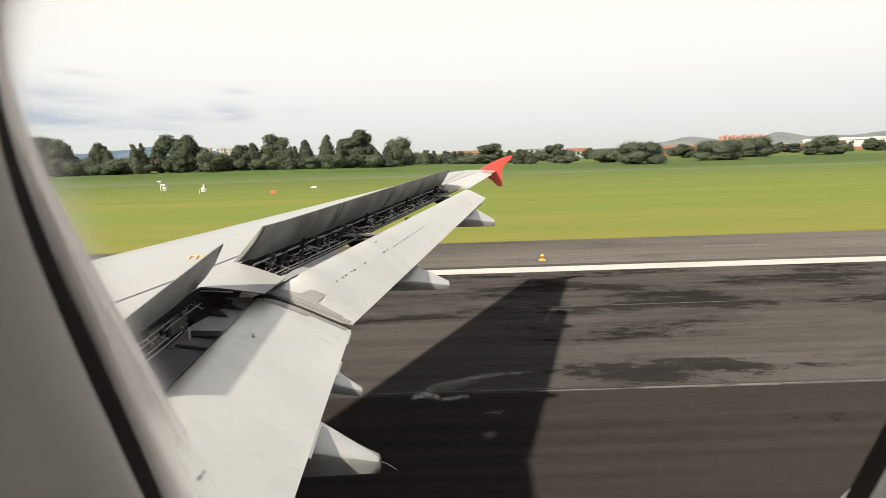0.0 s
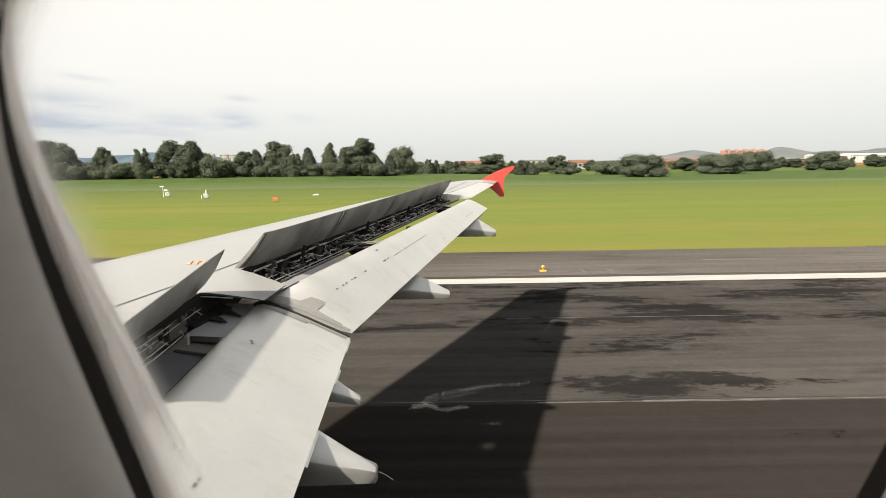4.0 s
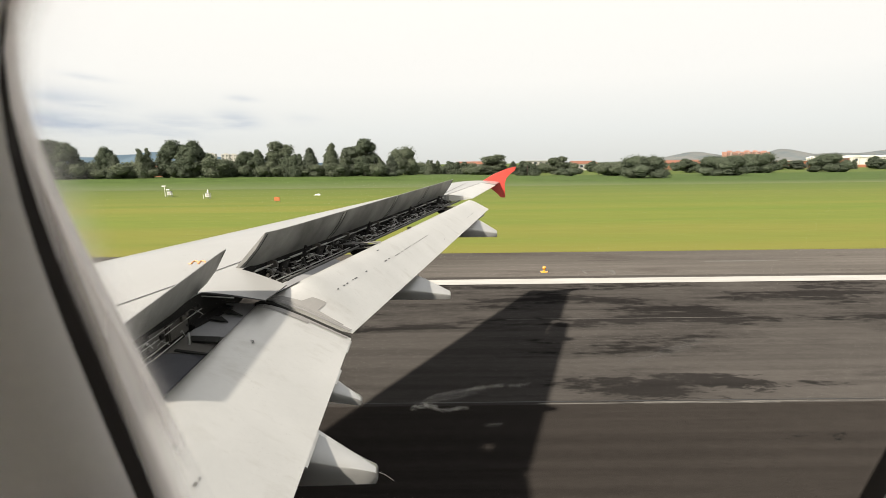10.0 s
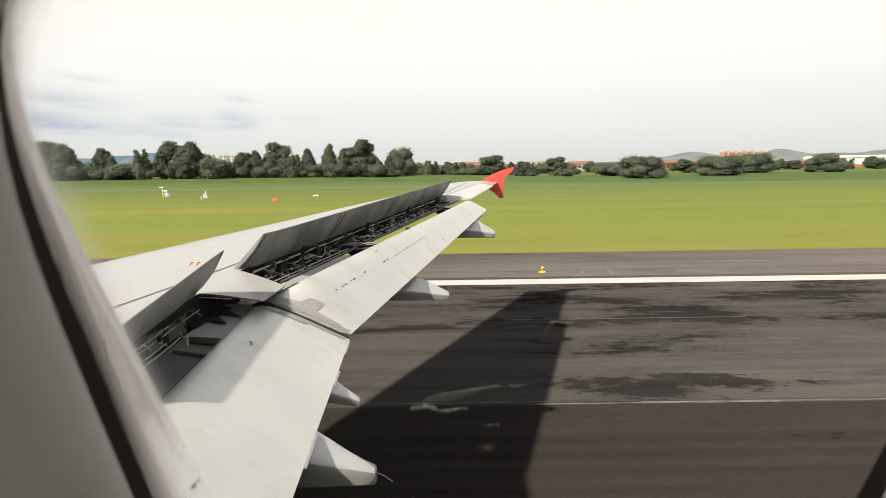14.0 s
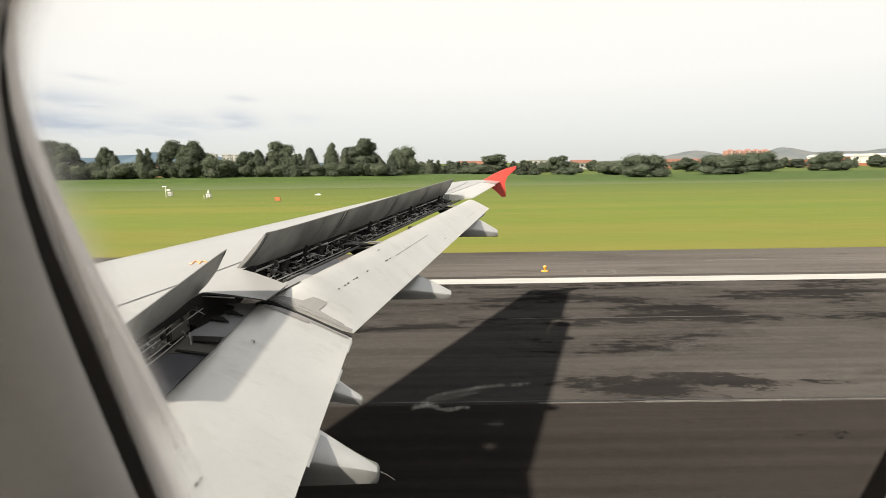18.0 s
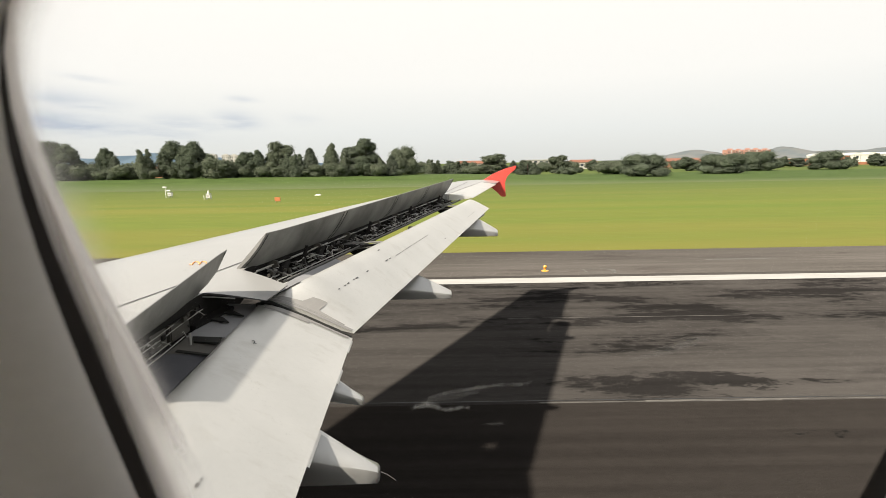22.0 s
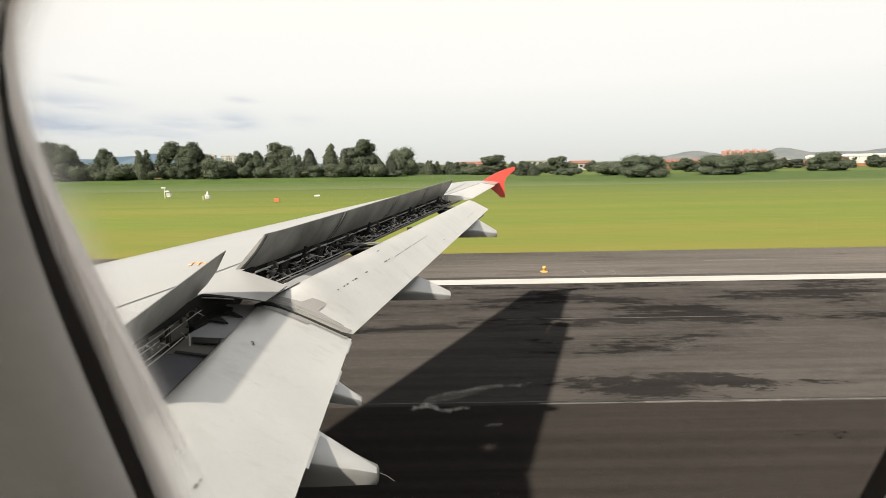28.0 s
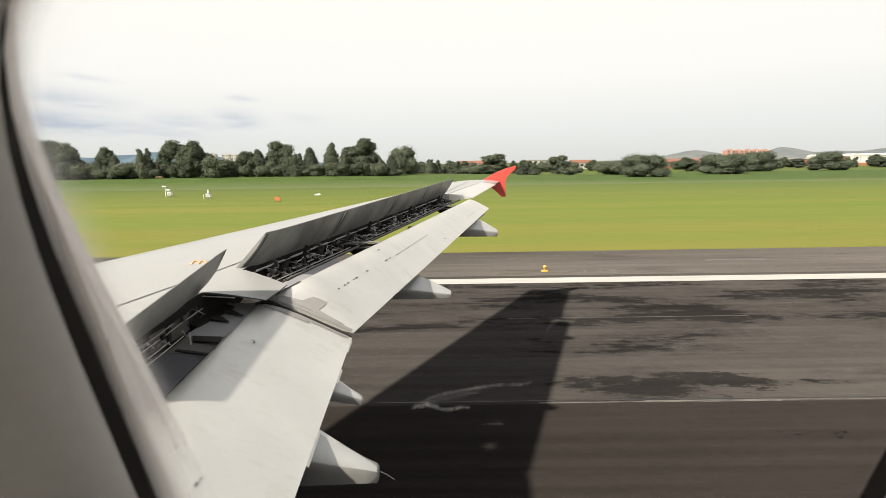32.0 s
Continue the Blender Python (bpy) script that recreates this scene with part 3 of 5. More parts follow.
def wing_ring(y, x_end):
    c, x0 = chord(y), x_le(y)
    e = (x_end - x0) / c
    ss = [e * k / 16 for k in range(16, 3, -1)] + [0.15 * e, 0.1 * e, 0.06 * e, 0.03 * e, 0.012 * e]
    top = [(x0 + s * c, y, z_up(x0 + s * c, y)) for s in ss]
    nose = [(x0, y, z_up(x0, y))]
    bot = [(x0 + s * c, y, z_low(x0 + s * c, y)) for s in (0.012, 0.05, 0.15, 0.35, 0.55, 0.8 * e, e)]
    return top + nose + bot


bm = bmesh.new()
stations = [0.0, 1, 2, 3, 4, 4.4, 4.75, 5.3, 6, 7, 8, 9, 10, 11, 11.7]
loft(bm, [wing_ring(y, x_hinge(y)) for y in stations])
bmesh.ops.recalc_face_normals(bm, faces=bm.faces)
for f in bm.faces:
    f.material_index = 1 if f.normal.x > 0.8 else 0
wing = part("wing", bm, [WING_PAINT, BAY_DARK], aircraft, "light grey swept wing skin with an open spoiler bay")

# outer wing, aileron and tip
bm = bmesh.new()
loft(bm, [wing_ring(y, x_le(y) + chord(y) * e) for y, e in ((11.71, 0.74), (12.5, 0.74), (13.5, 0.74), (14.55, 0.74))])
part("outer_wing", bm, WING_PAINT, wing)
bm = bmesh.new()
loft(bm, [wing_ring(y, x_le(y) + chord(y) * 0.995) for y in (14.555, 14.9, 15.15)])
part("wing_tip", bm, WING_PAINT, wing)
bm = bmesh.new()
rings = []
for y in (11.78, 12.7, 13.6, 14.5):
    c, x0 = chord(y), x_le(y)
    pts = [(0.752, 0.0), (0.80, 0.0), (0.9, 0.0), (1.0, 0.0)]
    top = [(x0 + s * c, y, z_up(x0 + s * c, y) - (s - 0.75) * 0.10) for s, _ in pts]
    bot = [(x0 + s * c, y, z_low(x0 + s * c, y) - (s - 0.75) * 0.10) for s, _ in reversed(pts)]
    rings.append(top + bot)
loft(bm, rings)
part("aileron", bm, FLAP_PAINT, aircraft, "light grey aileron drooped a little")

# fixed panel between the spoilers, over the flap joint
bm = bmesh.new()
rows_up, rows_low = [], []
for f in (0.0, 0.25, 0.5, 0.75, 1.0):
    fore, aft = Vector((-2.322 + 0.075 * f, 4.485 + 0.79 * f)), Vector((-1.673 + 0.057 * f, 4.53 + 0.47 * f))
    up, low = [], []
    for k in range(6):
        p = fore.lerp(aft, k / 5)
        z = z_up(x_hinge(p.y), p.y) - 0.20 * max(p.x - x_hinge(p.y), 0) ** 1.3 + 0.003
        up.append((p.x, p.y, z))
        low.append((p.x, p.y, z - 0.022 + 0.012 * k / 5))
    rows_up.append(up)
    rows_low.append(low)
loft(bm, [a + b[::-1] for a, b in zip(rows_up, rows_low)])
bmesh.ops.recalc_face_normals(bm, faces=bm.faces)
for face in bm.faces:
    face.material_index = 1 if face.normal.z < 0.3 else 0
part("fixed_panel", bm, [WING_PAINT, SHROUD], aircraft, "pale fixed panel over the flap joint")
bm = bmesh.new()
tube(bm, [(-2.30, 4.487, 3.528), (-2.12, 4.495, 3.517), (-1.95, 4.503, 3.500)], 0.006, 6)
part("panel_rail", bm, PIPE, aircraft)

# seam and stencils on the upper skin


def on_skin(x, y, lift=0.004):
    return (x, y, z_up(x, y) + lift)


def strip(name, a, b, w, mat, parent, lift=0.004, steps=24):
    """A thin band lying on the upper skin from a to b."""
    bm = bmesh.new()
    left, right = [], []
    for k in range(steps + 1):
        t = k / steps
        x, y = a[0] + (b[0] - a[0]) * t, a[1] + (b[1] - a[1]) * t
        left.append(bm.verts.new(on_skin(x - w / 2, y, lift)))
        right.append(bm.verts.new(on_skin(x + w / 2, y, lift)))
    for k in range(steps):
        bm.faces.new((left[k], left[k + 1], right[k + 1], right[k]))
    return part(name, bm, mat, parent)


def fwd(y, d):
    return (x_hinge(y) - d, y)


strip("seam", (-4.005 + 0.31 * 2.2, 2.2), (-4.005 + 0.31 * 11.7, 11.7), 0.022, SEAM, wing, steps=60)
strip("seam", fwd(11.75, 0.02), (x_le(14.6) + chord(14.6) * 0.5, 14.6), 0.02, SEAM, wing)
strip("seam", (x_le(12.4) + 0.15, 12.4), (x_le(12.4) + 1.3, 12.42), 0.012, SEAM, wing)
# orange loop-shaped mark: two small arches on a foot line
for x0, x1 in ((-2.795, -2.725), (-2.715, -2.645)):
    bm = bmesh.new()
    pts = []
    for k in range(13):
        a = math.pi * k / 12
        f, up = 0.5 - 0.5 * math.cos(a), 0.115 * math.sin(a) ** 0.7
        pts.append(on_skin(x0 + (x1 - x0) * f - 0.42 * up, 5.45 + up, 0.005))
    tube(bm, pts, 0.007, 5)
    part("orange_mark", bm, ORANGE_MARK, wing, "small orange arched stencil")
for x0, x1 in ((-2.825, -2.795), (-2.725, -2.715), (-2.645, -2.615)):
    bm = bmesh.new()
    tube(bm, [on_skin(x0, 5.445, 0.005), on_skin(x1, 5.445, 0.005)], 0.009, 5)
    part("orange_mark", bm, ORANGE_MARK, wing)
# broad unreadable registration bars on the skin ahead of the outer spoilers
for k in range(6):
    y = 8.6 + k * 0.5
    strip("stencil_bar", (x_hinge(y) - 0.95, y), (x_hinge(y) - 0.45, y + 0.02), 0.14, SEAL, wing, 0.004, 4)

# spoilers
bounds = [(2.74, 4.47), (5.29, 6.86), (6.88, 8.59), (8.61, 10.07), (10.09, 11.69)]


def spoiler_tip(y):
    if y < 5:
        return 0.288 - 0.021 * (y - 2.74), 0.30 + 0.063 * (y - 2.74)
    t = (y - 5.3) / 6.4
    return 0.28 - 0.05 * t, 0.385 - 0.03 * t


def spoiler_frame(y):
    """The foot of a raised spoiler and the way up to its rear edge; the foot runs a little forward beside the fixed panel."""
    dx, dz = spoiler_tip(y)
    x, z = x_hinge(y) + 0.015, z_up(x_hinge(y), y)
    tip = Vector((x + dx, y, z + dz))
    if y < 5:
        foot = Vector((x - 0.02 - 0.065 * max(0, (y - 3.6) / 0.87) ** 2, y, z))
    else:
        foot = Vector((x - 0.02 - 0.095 * math.exp(-(y - 5.29) / 0.10), y, z))
        tip.x -= 0.045 * math.exp(-(y - 5.29) / 0.15)
    return foot, tip - foot


for y0, y1 in bounds:
    bm = bmesh.new()
    rings = []
    for k in range(13):
        y = y0 + (y1 - y0) * (k / 12) ** 1.5
        root, d = spoiler_frame(y)
        nrm = Vector((-d.z, 0, d.x)).normalized()
        bow = 0.030 if y < 5 else 0.018
        ring = []
        for s in (0, 0.15, 0.4, 0.7, 1):
            ring.append(root + d * s + nrm * (0.018 - bow) * math.sin(math.pi * min(s + 0.1, 1)))
        for s, th in ((1, 0.006), (0.97, 0.010), (0.6, 0.020), (0.3, 0.026), (0.0, 0.028)):
            ring.append(root + d * s - nrm * (th + bow * math.sin(math.pi * s)))
        rings.append(ring)
    loft(bm, rings)
    bmesh.ops.recalc_face_normals(bm, faces=bm.faces)
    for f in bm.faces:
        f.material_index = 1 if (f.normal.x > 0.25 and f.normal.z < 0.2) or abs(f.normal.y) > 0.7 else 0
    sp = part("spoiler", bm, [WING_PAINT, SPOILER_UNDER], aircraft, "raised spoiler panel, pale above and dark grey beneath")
    ym = (y0 + y1) / 2 if y0 > 5 else 2.95
    dx, dz = spoiler_tip(ym)
    xh, zh = x_hinge(ym), z_up(x_hinge(ym), ym)
    bm = bmesh.new()
    tube(bm, [(xh + 0.10, ym, zh - 0.20), (xh + 0.17, ym, zh - 0.04), (xh + 0.20, ym, zh + 0.07)], [0.032, 0.026, 0.018] if ym > 5 else [0.03, 0.024, 0.015], 10)
    part("actuator", bm, BAY_DARK, sp, "dark hydraulic actuator rod")
    for yy in (y0 + 0.03, y1 - 0.03):
        b, d = spoiler_frame(yy)
        nrm = Vector((d.z, 0, -d.x)).normalized()
        bm = bmesh.new()
        tube(bm, [b + d * s + nrm * (0.030 - 0.018 * s + 0.02 * math.sin(math.pi * s)) for s in (0.02, 0.3, 0.6, 0.96)], 0.005, 4)
        part("edge_seal", bm, SEAL_DARK, sp)
    for yy in (ym - 0.28 * (y1 - y0), ym + 0.28 * (y1 - y0)) if y0 > 5 else ():
        bm = bmesh.new()
        xx, zz = x_hinge(yy), z_up(x_hinge(yy), yy)
        plate(bm, [(xx + 0.01, yy, zz - 0.16), (xx + 0.13, yy, zz - 0.08), (xx + 0.11, yy, zz - 0.01), (xx + 0.07, yy, zz + 0.0), (xx + 0.01, yy, zz - 0.03)], (0, 0.05, 0))
        part("hinge_bracket", bm, BRACKET, sp)

# bay under the outer spoilers: lower shroud, pipes and brackets
bm = bmesh.new()
rings = []
for y in (5.32, 6.5, 8, 9.5, 11.0, 11.7):
    xh = x_hinge(y)
    zl = z_low(xh, y)
    lip = level(y) - 0.09
    rings.append([(xh + 0.002, y, zl + 0.02), (xh + 0.2, y, (zl + lip) / 2 - 0.02), (xh + 0.42, y, lip), (xh + 0.42, y, lip - 0.015), (xh + 0.2, y, (zl + lip) / 2 - 0.045), (xh + 0.002, y, zl)])
loft(bm, rings)
part("bay_shroud", bm, SHROUD, aircraft, "lower panel of the spoiler bay, bay shade in its dark colour")
# Added plate, unseen below the flap: keeps sun from leaking through the slot.
bm = bmesh.new()
loft(bm, [[(x_hinge(y) + 0.62, y, level(y) - 0.33), (x_hinge(y) + 1.0, y, level(y) - 0.42), (x_hinge(y) + 1.0, y, level(y) - 0.44), (x_hinge(y) + 0.62, y, level(y) - 0.36)] for y in (5.35, 8, 10, 11.6)])
part("flap_cove_door", bm, BAY_GREY, aircraft, "unseen plate added under the flap to block sun through the slot")
# Second added plate, also hidden, against stray sun patches on the runway.
bm = bmesh.new()
loft(bm, [[(x_hinge(y) + u, y, level(y) + v) for u, v in ((0.41, -0.10), (0.56, -0.16), (0.74, -0.23), (0.74, -0.25), (0.56, -0.18), (0.41, -0.12))] for y in (5.0, 5.6, 6.3)])
part("cove_panel", bm, BAY_GREY, aircraft)
rng = random.Random(5)
for k, (dx, dz, r) in enumerate(((0.05, -0.04, 0.006), (0.16, -0.13, 0.008), (0.22, -0.14, 0.005), (0.29, -0.13, 0.007))):
    bm = bmesh.new()
    pts, y, lift = [], 5.36, 0.0
    while y < 11.66:
        pts.append((x_hinge(y) + dx + lift, y, level(y) + 0.03 + dz + lift * 0.5))
        if rng.random() < 0.3:
            y += 0.07
            lift = rng.uniform(-0.025, 0.025)
        else:
            y += rng.uniform(0.25, 0.5)
    tube(bm, pts, r, 6)
    part("hydraulic_pipe", bm, PIPE if k != 2 else BRACKET, aircraft)
# edge rail of the lower shroud, and the broken rail under the spoiler hinges
for dx, dz, r in ((0.405, -0.085, 0.009), (0.36, -0.10, 0.005)):
    bm = bmesh.new()
    tube(bm, [(x_hinge(y) + dx, y, level(y) + dz) for y in (5.36, 7, 8.5, 10, 11.66)], r, 6)
    part("edge_rail", bm, SEAL, aircraft)
for y0, y1 in bounds[1:]:
    for f0, f1 in ((0.04, 0.34), (0.42, 0.60), (0.68, 0.93)):
        bm = bmesh.new()
        tube(bm, [(x_hinge(y) + 0.075, y, z_up(x_hinge(y), y) - 0.045) for y in (y0 + (y1 - y0) * f0, y0 + (y1 - y0) * f1)], 0.007, 6)
        part("hinge_rail", bm, PIPE, aircraft)


def bay_point(y, u, v):
    """A place in the spoiler bay: u aft from the hinge, v up from the wing's level."""
    return (x_hinge(y) + u, y, level(y) + v)


HOSE_METAL = [PIPE, PIPE, PIPE, SEAL, BRACKET]
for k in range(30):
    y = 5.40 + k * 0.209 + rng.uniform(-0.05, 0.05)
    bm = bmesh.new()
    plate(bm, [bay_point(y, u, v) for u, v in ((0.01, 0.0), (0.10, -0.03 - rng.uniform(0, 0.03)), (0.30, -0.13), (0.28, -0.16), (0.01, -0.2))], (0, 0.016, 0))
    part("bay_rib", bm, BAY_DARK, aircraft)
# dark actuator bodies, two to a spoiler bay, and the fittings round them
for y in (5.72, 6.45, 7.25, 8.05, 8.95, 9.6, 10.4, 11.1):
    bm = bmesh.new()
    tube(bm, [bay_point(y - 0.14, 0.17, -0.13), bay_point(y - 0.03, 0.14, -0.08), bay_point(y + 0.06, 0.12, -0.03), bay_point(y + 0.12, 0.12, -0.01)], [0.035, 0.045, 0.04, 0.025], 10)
    part("bay_actuator", bm, BAY_DARK, aircraft, "black spoiler actuator body")
for k in range(120):
    y = 5.36 + rng.random() ** 1.15 * 6.2
    s = rng.uniform(0.012, 0.042)
    u, v = rng.uniform(0.03, 0.27), rng.uniform(-0.15, -0.01)
    v = min(v, 0.04 - 0.5 * u)
    bm = bmesh.new()
    a = bay_point(y, u, v)
    box(bm, (a[0], y - s, a[2] - s), (a[0] + s * rng.uniform(0.8, 1.5), y + s, a[2] + s * rng.uniform(0.4, 1.1)), 0.004, Matrix.Rotation(rng.uniform(-0.7, 0.7), 4, "Y"))
    part("bay_fitting", bm, [BAY_DARK, BRACKET, SEAL_DARK, BRACKET, SEAL][k % 5] if k % 11 else PIPE, aircraft)
for k in range(70):
    # hoses: each leaves one fitting, rises, wanders along the bay and drops to the next
    y = 5.36 + rng.random() ** 1.1 * 6.0
    run, u, v = rng.uniform(0.10, 0.55), rng.uniform(0.05, 0.26), rng.uniform(-0.13, -0.03)
    pts = []
    bends = rng.randint(3, 6)
    for j in range(bends + 1):
        f = j / bends
        pts.append(bay_point(min(y + run * f, 11.65), min(max(u + rng.uniform(-0.07, 0.07), 0.03), 0.33), v + rng.uniform(-0.05, 0.05)))
    bm = bmesh.new()
    smooth_pts = []
    for p, q in zip(pts, pts[1:]):
        smooth_pts += [Vector(p).lerp(Vector(q), g) for g in (0.18, 0.5, 0.82)]
    tube(bm, smooth_pts, rng.choice((0.0045, 0.006, 0.0075)), 5)
    part("bay_hose", bm, HOSE_METAL[k % 5], aircraft)
for k in range(16):
    y = 5.5 + 0.385 * k + rng.uniform(-0.06, 0.06)
    lean = rng.uniform(-0.12, 0.12)
    bm = bmesh.new()
    tube(bm, [bay_point(y, 0.07, -0.01), bay_point(y + lean, 0.38, -0.10)], 0.0045, 6)
    part("bay_strut", bm, SEAL, aircraft)
# bay under the inner spoiler
bm = bmesh.new()
loft(bm, [[(-2.245, y, level(y) - 0.20), (-2.05, y, level(y) - 0.207), (-1.87, y, level(y) - 0.214), (-1.87, y, level(y) - 0.24), (-2.05, y, level(y) - 0.24), (-2.245, y, level(y) - 0.23)] for y in (0.4, 2, 3.735)])
part("bay_floor", bm, COVE_BLUE, aircraft, "dull blue-grey floor panel of the inner flap cove")
bm = bmesh.new()
loft(bm, [[(-2.2, y, level(y) - 0.20), (-1.87, y, level(y) - 0.212), (-1.87, y, level(y) - 0.23), (-2.2, y, level(y) - 0.22)] for y in (3.74, 3.85, 3.95, 4.058)])
part("bay_floor", bm, COVE_BROWN, aircraft)
bm = bmesh.new()
loft(bm, [[(-2.2, y, level(y) - 0.195), (-1.87, y, level(y) - 0.207), (-1.87, y, level(y) - 0.23), (-2.2, y, level(y) - 0.22)] for y in (4.062, 4.3, 4.5, 4.9)])
part("bay_floor", bm, BAY_GREY, aircraft, "pale grey cove floor beside the flap joint")
# Flat dark plate in place of a recess: its shade is the colour.
bm = bmesh.new()
plate(bm, [(-2.14, 4.05, level(4) - 0.196), (-1.88, 4.02, level(4) - 0.198), (-1.86, 3.91, level(4) - 0.203), (-2.08, 3.94, level(4) - 0.203)], (0, 0, 0.012))
part("bay_step", bm, SEAL_DARK, aircraft, "dark plate standing in for a shaded recess in the cove floor")
bm = bmesh.new()
plate(bm, [(-2.27, 4.22, level(4.2) - 0.22), (-2.19, 4.22, level(4.2) - 0.22), (-2.19, 4.22, level(4.2) - 0.17), (-2.27, 4.22, level(4.2) - 0.15)], (0.12, 0.52, 0.03))
part("bay_beam", bm, BAY_DARK, aircraft)
bm = bmesh.new()
tube(bm, [(-2.08, 3.90, level(3.9) - 0.10), (-2.08, 3.895, level(3.9) - 0.20)], 0.009, 6)
part("bay_post", bm, PIPE, aircraft)
for x0, y0, x1, y1, w in ((-2.19, 4.66, -1.88, 4.50, 0.05), (-2.15, 4.44, -1.95, 4.34, 0.035)):
    bm = bmesh.new()
    plate(bm, [(x0, y0 + w, level(y0) - 0.185), (x0 + 0.09, y0 + w * 0.7, level(y0) - 0.185), (x1, y1, level(y1) - 0.19), (x0, y0 - w, level(y0) - 0.185)], (0, 0, 0.012))
    part("flap_guide", bm, SEAL_DARK, aircraft, "black pointed flap guide")
for dx, dz, y0, y1, r in ((0.03, 0.0, 2.6, 4.0, 0.003), (0.05, -0.03, 2.6, 4.36, 0.003), (0.02, -0.125, 2.4, 4.02, 0.0045), (0.06, -0.14, 2.4, 4.0, 0.0045)):
    bm = bmesh.new()
    tube(bm, [(-2.24 + dx + 0.005 * math.sin(9 * y), y, level(y) + dz - 0.03) for y in [y0 + (y1 - y0) * k / 8 for k in range(9)]], r, 6)
    part("hydraulic_pipe", bm, PIPE, aircraft)
rng = random.Random(8)
for k in range(34):
    y = 2.95 + 0.043 * k + rng.uniform(-0.02, 0.02)
    bm = bmesh.new()
    a, z = -2.235 + rng.uniform(0, 0.05), level(y) - rng.uniform(0.02, 0.17)
    if k % 3 == 0:
        w = rng.uniform(0.06, 0.22)
        tube(bm, [(a, y, z), (a + 0.02, y + 0.2 * w, z + 0.03), (a + 0.015, y + 0.6 * w, z + rng.uniform(0, 0.04)), (a + 0.03, y + w, z - 0.03)], 0.0035, 5)
        part("bay_hose", bm, [PIPE, BRACKET][k % 2], aircraft)
    else:
        s = rng.uniform(0.008, 0.024)
        box(bm, (a, y - s, z - s), (a + s, y + s * 1.3, z + s), 0.003)
        part("bay_fitting", bm, [BRACKET, SEAL_DARK, BAY_DARK, BRACKET, SEAL_DARK][k % 5] if k not in (14, 16, 19) else PIPE, aircraft)
bm = bmesh.new()
box(bm, (-2.246, 3.62, level(3.7) - 0.16), (-2.236, 3.84, level(3.7) - 0.02), 0.004)
part("bay_plate", bm, COVE_BROWN, aircraft, "brown-grey cover plate on the spar wall")
bm = bmesh.new()
plate(bm, [(-2.14, 3.765, level(3.7) - 0.203), (-1.84, 3.685, level(3.7) - 0.204), (-1.84, 3.71, level(3.7) - 0.204), (-2.14, 3.80, level(3.7) - 0.200)], (0, 0, 0.012))
part("bay_slit", bm, SEAL_DARK, aircraft)
bm = bmesh.new()
box(bm, (-2.245, 3.84, level(4) - 0.17), (-2.20, 4.14, level(4) - 0.03), 0.01)
part("bay_box", bm, BRACKET, aircraft)

# flaps
SEC_UP = ((0, 0.015, 0.05, 0.12, 0.25, 0.45, 0.7, 0.9, 1), (0, 0.028, 0.050, 0.070, 0.078, 0.066, 0.036, 0.012, 0.003))
SEC_LOW = ((1, 0.9, 0.7, 0.4, 0.2, 0.08, 0.02), (-0.003, -0.012, -0.03, -0.065, -0.085, -0.07, -0.035))


def flap_frame(y, le, te):
    a, b = Vector(le(y)), Vector(te(y))
    e = b - a
    return a, e, Vector((-e.z, 0, e.x)).normalized() * e.length


def flap_ring(y, le, te, lift=0.0, lo=0.0, hi=1.0):
    a, e, n = flap_frame(y, le, te)
    return [a + e * s + n * u for s, u in zip(*SEC_UP)] + [a + e * s + n * u for s, u in zip(*SEC_LOW)]


def flap_top(y, s, le, te, lift=0.004):
    a, e, n = flap_frame(y, le, te)
    return a + e * s + n * float(np.interp(s, *SEC_UP)) + n.normalized() * lift


def in_le(y):
    return (-1.865, y, 3.335 + 0.084 * (y - 4.7))


def in_te(y):
    return (-0.93, y, 3.01 + 0.145 * (y - 4.75))


def out_le(y):
    k = min(max((y - 4.82) / 0.42, 0), 1)
    k = k * k * (3 - 2 * k)
    return (-1.58 + 0.3156 * (y - 4.9) - 0.24 * (1 - k), y, 3.50 + 0.0519 * (y - 4.9) - 0.14 * (1 - k))


def out_te(y):
    return (-0.92 + 0.288 * (y - 4.85), y, 3.04 + 0.0897 * (y - 4.85))


def flap(name, ys, le, te, label):
    bm = bmesh.new()
    loft(bm, [flap_ring(y, le, te) for y in ys])
    return part(name, bm, FLAP_PAINT, aircraft, label)


def flap_band(name, cells, le, te, mat, parent, label="", lift=0.004):
    """Thin pieces on a flap's upper face: cells of (y0, y1, s0, s1)."""
    for y0, y1, s0, s1 in cells:
        bm = bmesh.new()
        k = max(2, int((s1 - s0) * 14))
        a = [bm.verts.new(flap_top(y0, s0 + (s1 - s0) * i / k, le, te, lift)) for i in range(k + 1)]
        b = [bm.verts.new(flap_top(y1, s0 + (s1 - s0) * i / k, le, te, lift)) for i in range(k + 1)]
        for i in range(k):
            bm.faces.new((a[i], b[i], b[i + 1], a[i + 1]))
        part(name, bm, mat, parent, label)


